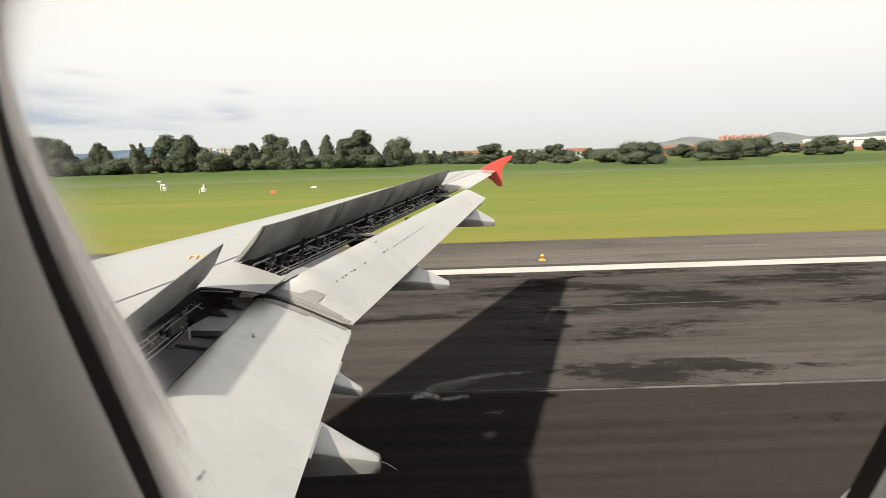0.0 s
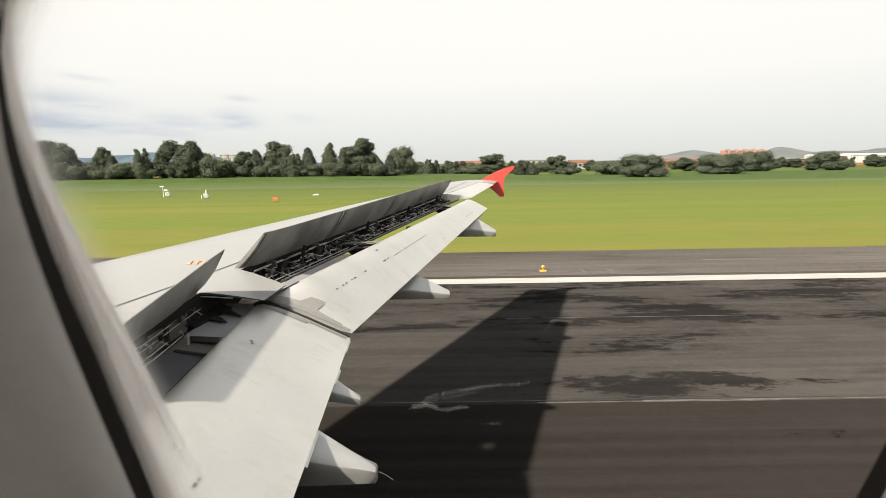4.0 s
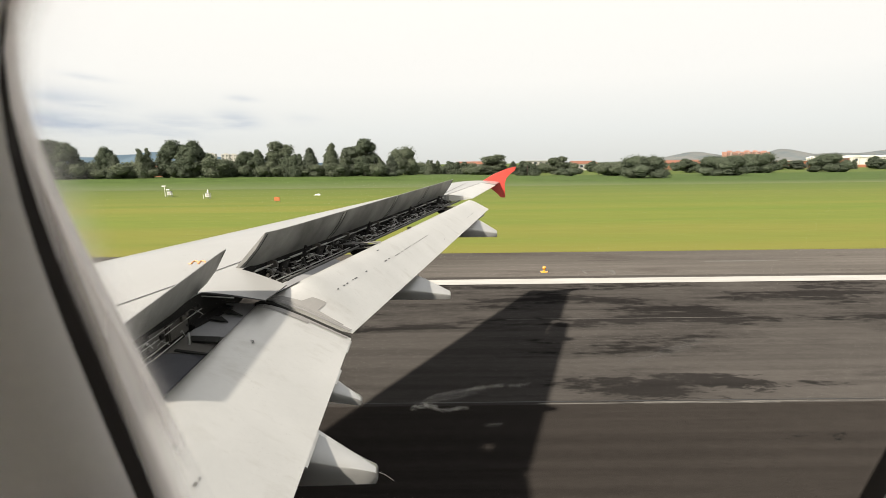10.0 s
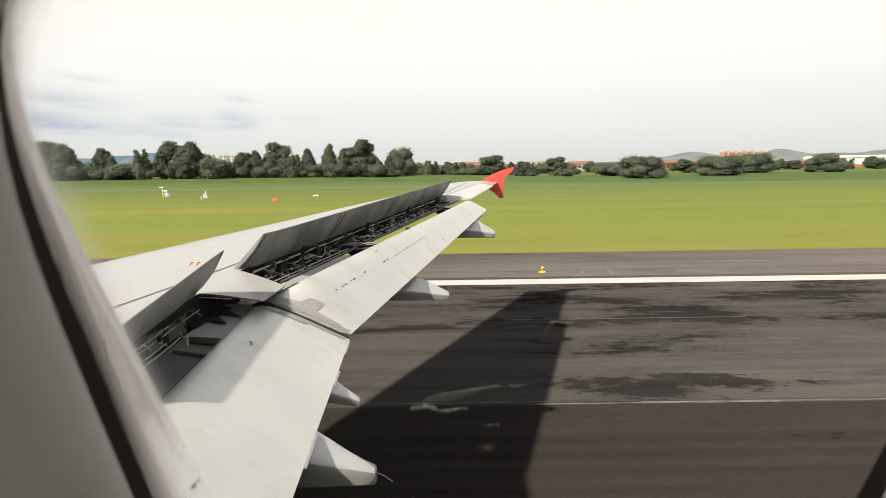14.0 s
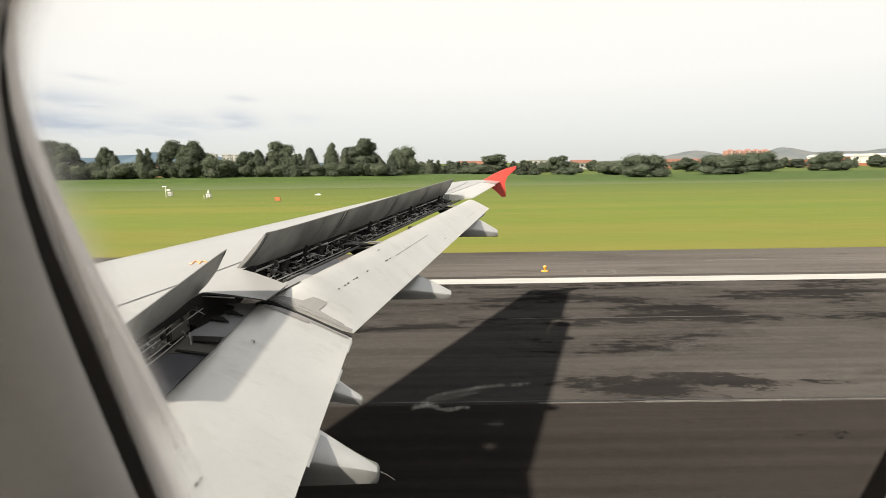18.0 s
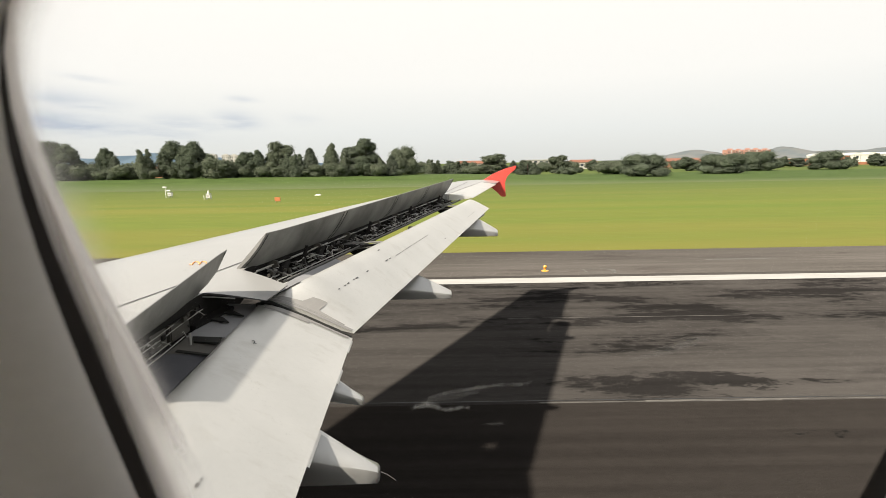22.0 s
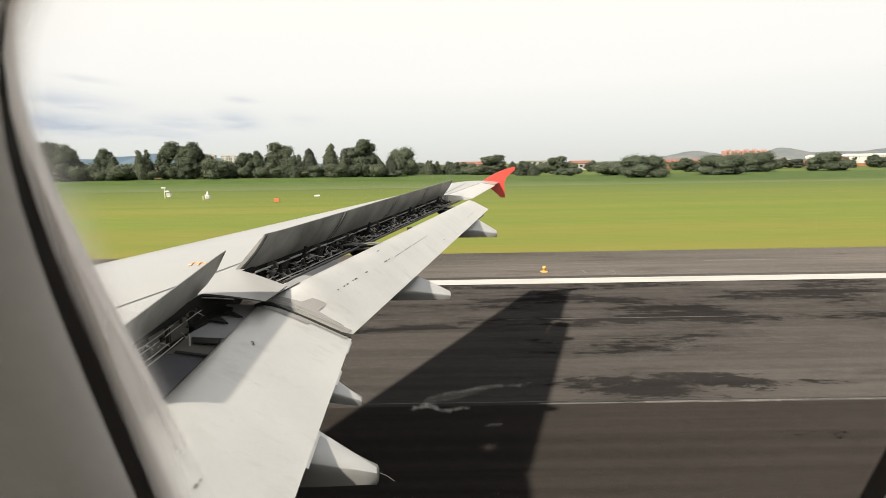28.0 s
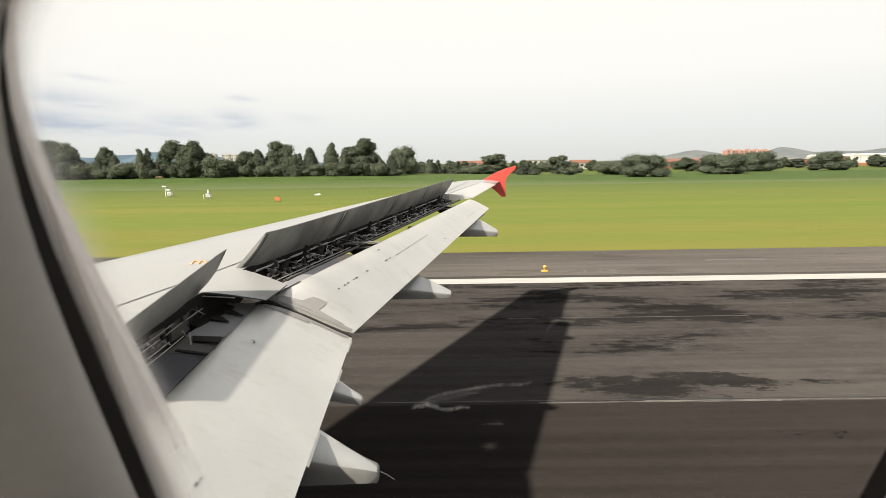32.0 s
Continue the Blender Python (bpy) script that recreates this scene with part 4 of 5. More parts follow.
inner = flap("inboard_flap", [0.4, 1.5, 2.5, 3.5, 4.3, 4.74], in_le, in_te, "pale grey inboard flap lowered, scuffed near the joint")
outer = flap("outboard_flap", [4.82, 4.88, 4.95, 5.03, 5.12, 5.24, 5.5, 6.5, 8, 9.5, 11, 11.65], out_le, out_te, "long pale grey outboard flap lowered behind the wing")
flap_band("joint_seal", [(4.82, 4.865, 0.02, 0.97)], out_le, out_te, RUB, outer, "grey rubbing strip along the flap joint", 0.006)
bm = bmesh.new()
rows = []
for s, y1 in ((0.05, 4.895), (0.12, 4.92), (0.26, 4.93), (0.32, 4.94), (0.345, 5.02), (0.42, 5.032), (0.50, 5.04), (0.52, 5.01), (0.54, 4.915), (0.70, 4.90), (0.86, 4.885)):
    rows.append([flap_top(4.868 + (y1 - 4.868) * k / 4, s, out_le, out_te, 0.006) for k in range(5)])
loft(bm, rows, closed=False)
part("rub_patch", bm, RUB, outer, "scuffed grey rubbing patch")
flap_band("joint_seal", [(4.70, 4.74, 0.02, 0.96)], in_le, in_te, RUB, inner, "", 0.006)
flap_band("rub_patch", [(4.655, 4.70, 0.10, 0.56)], in_le, in_te, RUB, inner, "", 0.006)
bm = bmesh.new()
loft(bm, [[Vector(flap_top(y, s, in_le, in_te, -0.03)) for s in (0.0, 0.1, 0.3, 0.55, 0.8, 0.98)] + [Vector(flap_top(y, s, in_le, in_te, -0.10 + 0.06 * s)) for s in (0.98, 0.8, 0.55, 0.3, 0.1, 0.0)] for y in (4.73, 4.84)])
part("joint_gap_seal", bm, SEAL_DARK, inner, "black rubber seal in the flap joint")
bm = bmesh.new()
tube(bm, [flap_top(4.765 + 0.03 * (s < 0.2), s, in_le, in_te, 0.004) for s in (0.0, 0.06, 0.14, 0.25, 0.4, 0.55, 0.7, 0.85, 0.99)], [0.03, 0.028, 0.02, 0.013, 0.010, 0.012, 0.012, 0.014, 0.008], 6)
part("joint_lip", bm, SEAL_DARK, inner)
# dark band round the outboard flap's nose beside the joint
flap_band("nose_seal", [(4.82, 4.88, 0.0, 0.05), (4.88, 4.95, 0.0, 0.05), (4.95, 5.03, 0.0, 0.045), (5.03, 5.12, 0.0, 0.04)], out_le, out_te, SEAL_DARK, outer, "", 0.010)
for y in (6.95, 10.55):
    bm = bmesh.new()
    a, b = x_hinge(y) + 0.12, out_le(y)
    plate(bm, [(a, y, level(y) - 0.06), (a + 0.25, y, level(y) - 0.08), (b[0] + 0.05, y, b[2] + 0.0), (b[0] + 0.10, y, b[2] - 0.10), (a + 0.2, y, level(y) - 0.22)], (0, 0.05, 0))
    bmesh.ops.bevel(bm, geom=list(bm.edges), offset=0.012, segments=1, affect="EDGES")
    track = part("flap_track", bm, BAY_DARK, aircraft, "dark flap track beam")
    for dy, z0, z1 in ((-0.05, -0.05, 0.03), (-0.11, -0.13, -0.02), (0.10, -0.06, 0.02), (0.17, -0.14, 0.0)):
        bm = bmesh.new()
        tube(bm, [(a + 0.08, y + dy, level(y) + z0), (b[0] + 0.04, y + dy * 0.5, b[2] + z1)], 0.010, 6)
        part("track_rod", bm, SEAL if dy > -0.1 else BRACKET, track)
flap_band("stencil_dash", [(5.26, 5.29, 0.41, 0.425), (5.39, 5.42, 0.41, 0.43), (5.46, 5.50, 0.41, 0.43), (5.60, 5.625, 0.41, 0.425), (5.65, 5.71, 0.41, 0.43), (5.93, 5.98, 0.41, 0.43),
                           (6.45, 6.53, 0.43, 0.45), (6.58, 6.62, 0.43, 0.45), (6.60, 6.66, 0.17, 0.19), (8.40, 8.46, 0.79, 0.805)], out_le, out_te, INK, outer)
flap_band("stencil_line", [(6.78, 6.95, 0.452, 0.464), (7.0, 7.06, 0.452, 0.462), (7.12, 7.38, 0.452, 0.462), (7.46, 7.62, 0.452, 0.462), (7.66, 8.12, 0.454, 0.462), (10.2, 10.34, 0.70, 0.71), (10.40, 10.75, 0.70, 0.708)], out_le, out_te, SEAL, outer)


def flap_text(text, y, s, size, le, te, parent, turned=-0.15):
    """Small stencilled figure lying on a flap, read from the cabin."""
    cu = bpy.data.curves.new("stencil_figure", "FONT")
    cu.body, cu.size, cu.extrude = text, size, 0.0005
    tmp = new("stencil_tmp", cu)
    me = bpy.data.meshes.new_from_object(tmp.evaluated_get(bpy.context.evaluated_depsgraph_get()))
    bpy.data.objects.remove(tmp)
    bpy.data.curves.remove(cu)
    o = flap_top(y, s, le, te, 0.005)
    ex = (flap_top(y, s + 0.05, le, te) - flap_top(y, s - 0.05, le, te)).normalized()
    ey = (flap_top(y + 0.1, s, le, te) - flap_top(y, s, le, te)).normalized()
    up = (ey + ex * turned).normalized()
    right = (ex - up * ex.dot(up)).normalized()
    m = Matrix((right, up, right.cross(up))).transposed().to_4x4()
    m.translation = o
    me.transform(m)
    me.materials.append(INK)
    ob = new("stencil_figure", me)
    ob.parent = parent
    return ob


flap_text("2", 3.965, 0.245, 0.07, in_le, in_te, inner, -0.7)
flap_text("0", 2.530, 0.480, 0.036, in_le, in_te, inner, 0.0)
flap_band("stencil_block", [(2.478, 2.516, 0.476, 0.486), (2.484, 2.520, 0.488, 0.495)], in_le, in_te, SEAL, inner)


# small trailing-edge strips, stepped along the inner flap
for y0, y1, reach in ((2.2, 2.62, 0.012), (3.02, 3.36, 0.012), (3.98, 4.2, 0.010), (4.5, 4.72, 0.006)):
    bm = bmesh.new()
    plate(bm, [Vector(in_te(y)) + Vector((dx, 0, -0.75 * dx - 0.012)) for y, dx in ((y0, -0.04), (y1, -0.04), (y1, reach), (y0, reach))], (0, 0, -0.006))
    part("trailing_strip", bm, FLAP_PAINT, inner)


# flap track fairings
def fairing(y, x_tail, low, knuckle, ridge, half, tall=0.46, long=1.9, wick=False):
    """A canoe-shaped fairing from its blunt tail forward; low, knuckle and ridge are each a height at the tail and a slope."""
    bm = bmesh.new()
    rings = []
    for d in (0.0, 0.015, 0.1, 0.22, 0.36, 0.52, 0.7, 0.95, 1.25, 0.92 * long, long):
        w = half * (0.30 + 0.70 * min(d / 0.5, 1)) * (0.5 if d >= 0.9 * long else 1) * (0.8 if d == 0 else 1)
        b = low[0] + low[1] * min(d, 0.6)
        r = min(ridge[0] + ridge[1] * d, b + tall) - (0.15 if d >= 0.9 * long else 0)
        k = min(knuckle[0] + knuckle[1] * min(d, 0.6), r - 0.008)
        if d == 0:
            b, r, k = b + 0.02, r - 0.015, k - 0.015
        side = ((0.55, b), (0.80, b + 0.10 * (k - b)), (0.97, k - 0.35 * (k - b)), (1.0, k - 0.006), (0.97, k + 0.006), (0.40, r - 0.30 * (r - k)), (0.14, r - 0.03 * (r - k)))
        rings.append([(x_tail - d, y + u * w, v) for u, v in side] + [(x_tail - d, y - u * w, v) for u, v in reversed(side)])
    loft(bm, rings)
    f = part("flap_track_fairing", bm, FAIRING, aircraft, "canoe-shaped pale grey flap track fairing")
    if wick:
        bm = bmesh.new()
        z = ridge[0] - 0.02
        tube(bm, [(x_tail - 0.02, y, z), (x_tail + 0.06, y - 0.01, z - 0.03), (x_tail + 0.12, y - 0.02, z - 0.07)], 0.003, 4)
        part("static_wick", bm, INK, f, "thin dark static wick")
    return f


fairing(3.4, -0.515, (2.375, 0.07), (2.475, 0.36), (2.485, 0.71), 0.17, 0.45, 1.7, True)
fairing(4.1, -0.735, (2.635, 0.20), (2.69, 0.45), (2.70, 0.80), 0.13, 0.22, 1.4)
fairing(7.0, 0.08, (2.79, 0.02), (2.855, 0.20), (2.90, 0.52), 0.16, 0.38)
fairing(10.6, 1.12, (3.15, 0.02), (3.24, 0.20), (3.29, 0.62), 0.15, 0.38)

# wingtip fence
bm = bmesh.new()
outline = [(1.10, 4.15), (1.22, 4.215), (1.47, 4.365), (1.86, 4.525), (2.16, 4.59), (2.13, 4.48), (1.97, 4.38), (1.87, 4.28), (1.81, 4.10), (1.85, 3.68), (1.71, 3.68), (1.59, 3.83), (1.42, 3.95), (1.22, 4.06)]
plate(bm, [(x, 15.16, z) for x, z in outline], (0, 0.05, 0))
bmesh.ops.bevel(bm, geom=list(bm.edges), offset=0.012, segments=2, affect="EDGES")
part("wingtip_fence", bm, RED, aircraft, "bright red arrow-shaped wingtip fence")

# fuselage shell with its row of windows
CY, CZ, R_OUT, R_IN = -1.67, 3.94, 1.98, 1.955
xs = []
for i in range(-15, 16):
    xs += [0.53 * i - 0.20, 0.53 * i + 0.26]
zc = [4.40, 4.80]
angles = sorted({math.asin((z - CZ) / R_OUT) for z in zc} | {math.pi - math.asin((z - CZ) / R_OUT) for z in zc} | {2 * math.pi * k / 40 for k in range(40) if abs(math.sin(2 * math.pi * k / 40) * R_OUT - 0.66) > 0.24})


def shell(name, r, mat, label):
    bm = bmesh.new()
    grid = [[bm.verts.new((x, CY + r * math.cos(a), CZ + r * math.sin(a))) for a in angles] for x in xs]
    n = len(angles)
    for i in range(len(xs) - 1):
        for j in range(n):
            za, zb = math.sin(angles[j]) * R_OUT + CZ, math.sin(angles[(j + 1) % n]) * R_OUT + CZ
            if i % 2 == 0 and abs(min(za, zb) - 4.40) < 0.01 and abs(max(za, zb) - 4.80) < 0.01:
                continue
            bm.faces.new((grid[i][j], grid[i][(j + 1) % n], grid[i + 1][(j + 1) % n], grid[i + 1][j]))
    bm.faces.new(grid[0])
    bm.faces.new(grid[-1])
    return part(name, bm, mat, aircraft, label)


shell("fuselage_skin", R_OUT, SKIN, "white fuselage skin with a row of window openings")
shell("cabin_lining", R_IN, CABIN, "pale cabin wall lining")
bm = bmesh.new()
box(bm, (-7.9, CY - 1.66, 3.42), (7.9, CY + 1.66, 3.46))
part("cabin_floor", bm, CARPET, aircraft, "carpeted cabin floor out of view, pale to bounce light onto the trim")


# the window by the camera: rounded openings in the leaning cabin wall
def opening(y, x, z, a, b, power, lean, grow=1.0, back=0.0, n=96):
    up, out = Vector((0, -math.sin(radians(lean)), math.cos(radians(lean)))), Vector((0, math.cos(radians(lean)), math.sin(radians(lean))))
    ring = []
    for k in range(n):
        t = 2 * math.pi * k / n
        c, sn = math.cos(t), math.sin(t)
        f = grow / (abs(c / a) ** power + abs(sn / b) ** power) ** (1 / power)
        ring.append(Vector((x, y, z)) + Vector((f * c, 0, 0)) + up * (f * sn) - out * back)
    return ring


INNER = (0.1404, 0.0198, 4.5977, 0.1157, 0.1617, 4.89, 16.95)
MIDDLE = (0.1512, 0.0218, 4.6148, 0.1245, 0.1485, 5.62, 17.33)
OUTER = (0.1728, 0.0427, 4.6117, 0.1457, 0.158, 5.76, 26.0)
bm = bmesh.new()
loft(bm, [opening(*INNER, 2.15, 0.024), opening(*INNER, 1.35, 0.016), opening(*INNER, 1.07, 0.009), opening(*INNER, 1.015, 0.004), opening(*INNER)], caps=False)
trim = part("window_trim", bm, TRIM, aircraft, "grey moulded plastic window surround")
bm = bmesh.new()
loft(bm, [opening(*INNER), opening(*MIDDLE)], caps=False)
part("window_gasket", bm, GASKET, trim, "black rubber window gasket")
bm = bmesh.new()
edge_in, edge_out = opening(*MIDDLE), opening(*OUTER)


def across_reveal(f):
    """A line round the reveal, from the gasket (0) to the pane (1); the added brown strips widen in the upper half."""
    line = []
    for a, b in zip(edge_in, edge_out):
        wide = 1.0 + 0.8 * min(max((a.z - 4.635) / 0.05, 0.0), 1.0)
        line.append(a.lerp(b, f * wide if f <= 0.28 else 0.28 * wide + (1 - 0.28 * wide) * (f - 0.28) / 0.72))
    return line


steps = (0.28, 0.32, 0.39, 0.48, 0.62, 0.8, 1.0)
rows = [across_reveal(f) for f in steps] + [opening(*OUTER, 1.012, -0.003)]
loft(bm, rows, caps=False)
reveal = part("window_reveal", bm, REVEAL, trim, "pale frosted window reveal, worn clear at its foot")
# the frosting is whole above and worn away towards the forward lower corner
frosting = []
for f, row in zip(steps + (1.0,), rows):
    for p in row:
        left_over = min(max((p.z - 4.580) / 0.052, 0.06), 1.0) if p.x < -0.06 else 1.0
        near = min(max(1.0 - (f - 0.28) / 0.16, 0.0), 1.0)
        frosting.append(left_over + (1 - left_over) * near)
reveal.data.attributes.new("frost", "FLOAT", "POINT").data.foreach_set("value", frosting)
# added strips: the gasket's shade fading out, in two colours
bm = bmesh.new()
loft(bm, [across_reveal(f) for f in (0.0, 0.06, 0.13)], caps=False)
part("window_lip", bm, FADE_DARK, trim, "dark brown strip added for the gasket's soft shaded edge")
bm = bmesh.new()
loft(bm, [across_reveal(f) for f in (0.13, 0.20, 0.28)], caps=False)
part("window_bead", bm, FADE_PALE, trim, "paler brown strip added for the gasket's soft shaded edge")
bm = bmesh.new()
bm.faces.new([bm.verts.new(p) for p in opening(*OUTER, 1.02, -0.004)])
pane = part("window_pane", bm, GLASS, trim, "clear cabin window pane with dried smudges", smooth=False)
pane.visible_shadow = False


def milky_margin(name, ring, steps, back, label, parent, fade=(1.0, 0.0)):
    """A milky edge on a pane, on its forward side: steps of (size, haze)."""
    bm = bmesh.new()
    loft(bm, [opening(*ring, grow, back) for grow, _ in steps], caps=False)
    ob = part(name, bm, HAZE, parent, label, smooth=False)
    values = []
    for grow, h in steps:
        for p in opening(*ring, grow, back):
            u, v = (p.x - ring[1]) / ring[3], (p.z - ring[2]) / ring[4]
            values.append(h * min(max(-2.0 * u - 0.2, 0), 1) * min(max(fade[0] - fade[1] * v, 0.0), 1))
    ob.data.attributes.new("haze", "FLOAT", "POINT").data.foreach_set("value", values)
    ob.visible_shadow = False


milky_margin("pane_margin", OUTER, ((1.015, 0.92), (1.0, 0.80), (0.988, 0.52), (0.976, 0.25), (0.962, 0.10), (0.94, 0.03), (0.91, 0.0)), 0.003, "milky crazed margin of the pane", trim, (0.82, -3.6))
milky_margin("inner_pane_margin", MIDDLE, ((1.0, 0.16), (0.985, 0.44), (0.965, 0.70), (0.93, 0.90), (0.905, 0.62), (0.88, 0.18), (0.85, 0.0)), 0.002, "dusty milky margin of the inner pane", trim, (0.57, 0.85))
# extra film, added only to brighten the reveal at its upper corner
milky_margin("inner_pane_margin", MIDDLE, ((1.0, 0.55), (0.987, 0.85), (0.974, 0.6), (0.955, 0.15), (0.94, 0.0)), 0.003, "added milky film that brightens the reveal's upper corner", trim, (-0.5, -2.0))


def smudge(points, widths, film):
    """A ragged film on the pane, for dirt and one painted sun patch: points and half-widths in millimetres from the
    pane's middle, aft and up.
    """
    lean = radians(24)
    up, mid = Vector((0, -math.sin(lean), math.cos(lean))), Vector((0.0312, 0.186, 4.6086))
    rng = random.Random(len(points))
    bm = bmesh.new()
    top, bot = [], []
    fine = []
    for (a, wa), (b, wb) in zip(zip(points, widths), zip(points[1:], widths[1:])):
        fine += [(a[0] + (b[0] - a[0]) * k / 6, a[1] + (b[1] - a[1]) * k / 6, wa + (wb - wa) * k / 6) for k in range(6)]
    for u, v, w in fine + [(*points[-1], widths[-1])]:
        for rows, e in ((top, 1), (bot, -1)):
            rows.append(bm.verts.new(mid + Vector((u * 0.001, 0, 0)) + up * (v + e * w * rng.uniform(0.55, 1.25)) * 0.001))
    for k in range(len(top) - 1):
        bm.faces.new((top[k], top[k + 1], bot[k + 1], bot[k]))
    ob = part("smudge", bm, film, trim, "film on the pane: dried dirt smudges, one painted sun patch", smooth=False)
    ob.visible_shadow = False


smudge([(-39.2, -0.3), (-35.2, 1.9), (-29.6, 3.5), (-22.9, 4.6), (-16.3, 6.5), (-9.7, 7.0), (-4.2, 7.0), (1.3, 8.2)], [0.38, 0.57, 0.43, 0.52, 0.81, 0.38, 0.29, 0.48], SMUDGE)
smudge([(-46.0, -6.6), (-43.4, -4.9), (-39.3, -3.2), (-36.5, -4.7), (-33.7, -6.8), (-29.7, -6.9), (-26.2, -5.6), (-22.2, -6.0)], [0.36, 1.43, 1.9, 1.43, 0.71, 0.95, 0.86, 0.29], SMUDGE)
smudge([(-41.6, -2.8), (-37.6, -0.9), (-31.9, 0.3), (-26.3, 1.4), (-18.5, 3.4)], [0.48, 1.19, 1.43, 1.19, 0.36], FAINT_FILM)
smudge([(34.8, 18.8), (43.3, 21.2), (49.8, 24.5), (57.7, 28.7), (66.1, 30.0)], [0.4, 1.2, 2.6, 2.0, 0.5], FAINT_FILM)
# this triangle paints a sunlit gap in the wing's shadow
smudge([(-16.5, -16.9), (-12.6, -16.5), (-8.6, -16.4)], [0.1, 0.81, 1.62], FAINT_FILM)

# ---- main landing gear ----
for y in (2.0, 2 * CY - 2.0):
    bm = bmesh.new()
    tube(bm, [(-2.9, y, 3.15), (-2.9, y, 1.2), (-2.9, y, 0.58)], [0.13, 0.12, 0.09], 12)
    leg = part("gear_leg", bm, FAIRING, aircraft, "grey landing gear leg")
    for side in (-1, 1):
        bm = bmesh.new()
        prof = [(0.24, 0.02), (0.30, -0.03), (0.50, -0.02), (0.57, 0.05), (0.585, 0.18), (0.57, 0.31), (0.50, 0.38), (0.30, 0.39), (0.24, 0.34)]
        loft(bm, [[(-2.9 + r * math.cos(a), y + side * (0.10 + w), 0.585 + r * math.sin(a)) for r, w in prof] for a in [2 * math.pi * k / 28 for k in range(29)]], caps=False)
        part("tyre", bm, SEAL_DARK, leg, "black rubber tyre")
        bm = bmesh.new()
        tube(bm, [(-2.9, y + side * 0.08, 0.585), (-2.9, y + side * 0.42, 0.585)], 0.25, 20)
        part("rim", bm, STEEL, leg)

# ---- runway edge lights ----


def edge_light():
    t = thing("runway_edge_light", (0, 0, 0), "small amber runway edge light standing on the shoulder", "light", "runway edge lights")
    bm = bmesh.new()
    tube(bm, [(0, 0, -0.01), (0, 0, 0.03), (0, 0, 0.04)], [0.17, 0.16, 0.10], 14)
    part("base", bm, AMBER, t)
    bm = bmesh.new()
    tube(bm, [(0, 0, 0.035), (0, 0, 0.11), (0, 0, 0.14)], [0.045, 0.04, 0.075], 10)
    part("stem", bm, AMBER, t)
    bm = bmesh.new()
    tube(bm, [(0, 0, 0.14), (0, 0, 0.20), (0, 0, 0.245), (0, 0, 0.26)], [0.07, 0.085, 0.06, 0.02], 12)
    part("lens", bm, AMBER, t, "amber glass lens")
    return t


lamp = edge_light()
lamp.matrix_basis = pose(4.33, 21.45, -0.004)
for k in (-3, -2, -1, 1, 2, 3):
    copy_thing(lamp, pose(4.33 + 60 * k, 21.45, -0.004))


# ---- trees ----
def foliage(seed, lobes, count, size, flat=0.8):
    """Leaf clumps over a set of lobes (x, y, z, radius, height ratio): folded tufts with gaps, and dark inner boughs."""
    g = np.random.default_rng(seed)
    verts, faces = [], []
    lob = np.array(lobes)
    share = lob[:, 3] ** 2
    pick = g.choice(len(lob), count, p=share / share.sum())
    for i in pick:
        x, y, z, r, k = lob[i]
        d = g.normal(size=3)
        d /= np.linalg.norm(d)
        if d[2] < -0.55:
            d[2] = -d[2]
        rr = r * g.uniform(0.84, 1.10)
        c = np.array([x, y, z]) + d * rr * np.array([1, 1, k])
        face = d + np.array([0, 0, 0.35]) + g.normal(size=3) * 0.34
        face /= np.linalg.norm(face)
        u = g.normal(size=3)
        u[2] *= flat
        u -= face * (u @ face)
        u /= np.linalg.norm(u)
        w = np.cross(u, face)
        w /= np.linalg.norm(w)
        s = size * g.uniform(0.5, 1.35)
        n = len(verts)
        lift = np.cross(u, w) * s * g.uniform(-0.3, 0.3)
        c = c + g.normal(size=3) * r * 0.15
        verts += [tuple(c - u * s), tuple(c - w * s * 0.7 + lift), tuple(c + u * s * g.uniform(0.7, 1.2)), tuple(c + w * s * 0.7 + lift)]
        faces += [(n, n + 1, n + 2), (n, n + 2, n + 3)]
    for x, y, z, r, k in lobes:
        n = len(verts)
        bm = bmesh.new()
        bmesh.ops.create_icosphere(bm, subdivisions=2, radius=r * 0.88)
        for v in bm.verts:
            f = 1 + 0.3 * noise.noise(v.co * (1.6 / r) + Vector((x, y, z)))
            verts.append((x + v.co.x * f, y + v.co.y * f, z + v.co.z * f * k))
        faces += [tuple(n + v.index for v in f.verts) for f in bm.faces]
        bm.free()
    return verts, faces


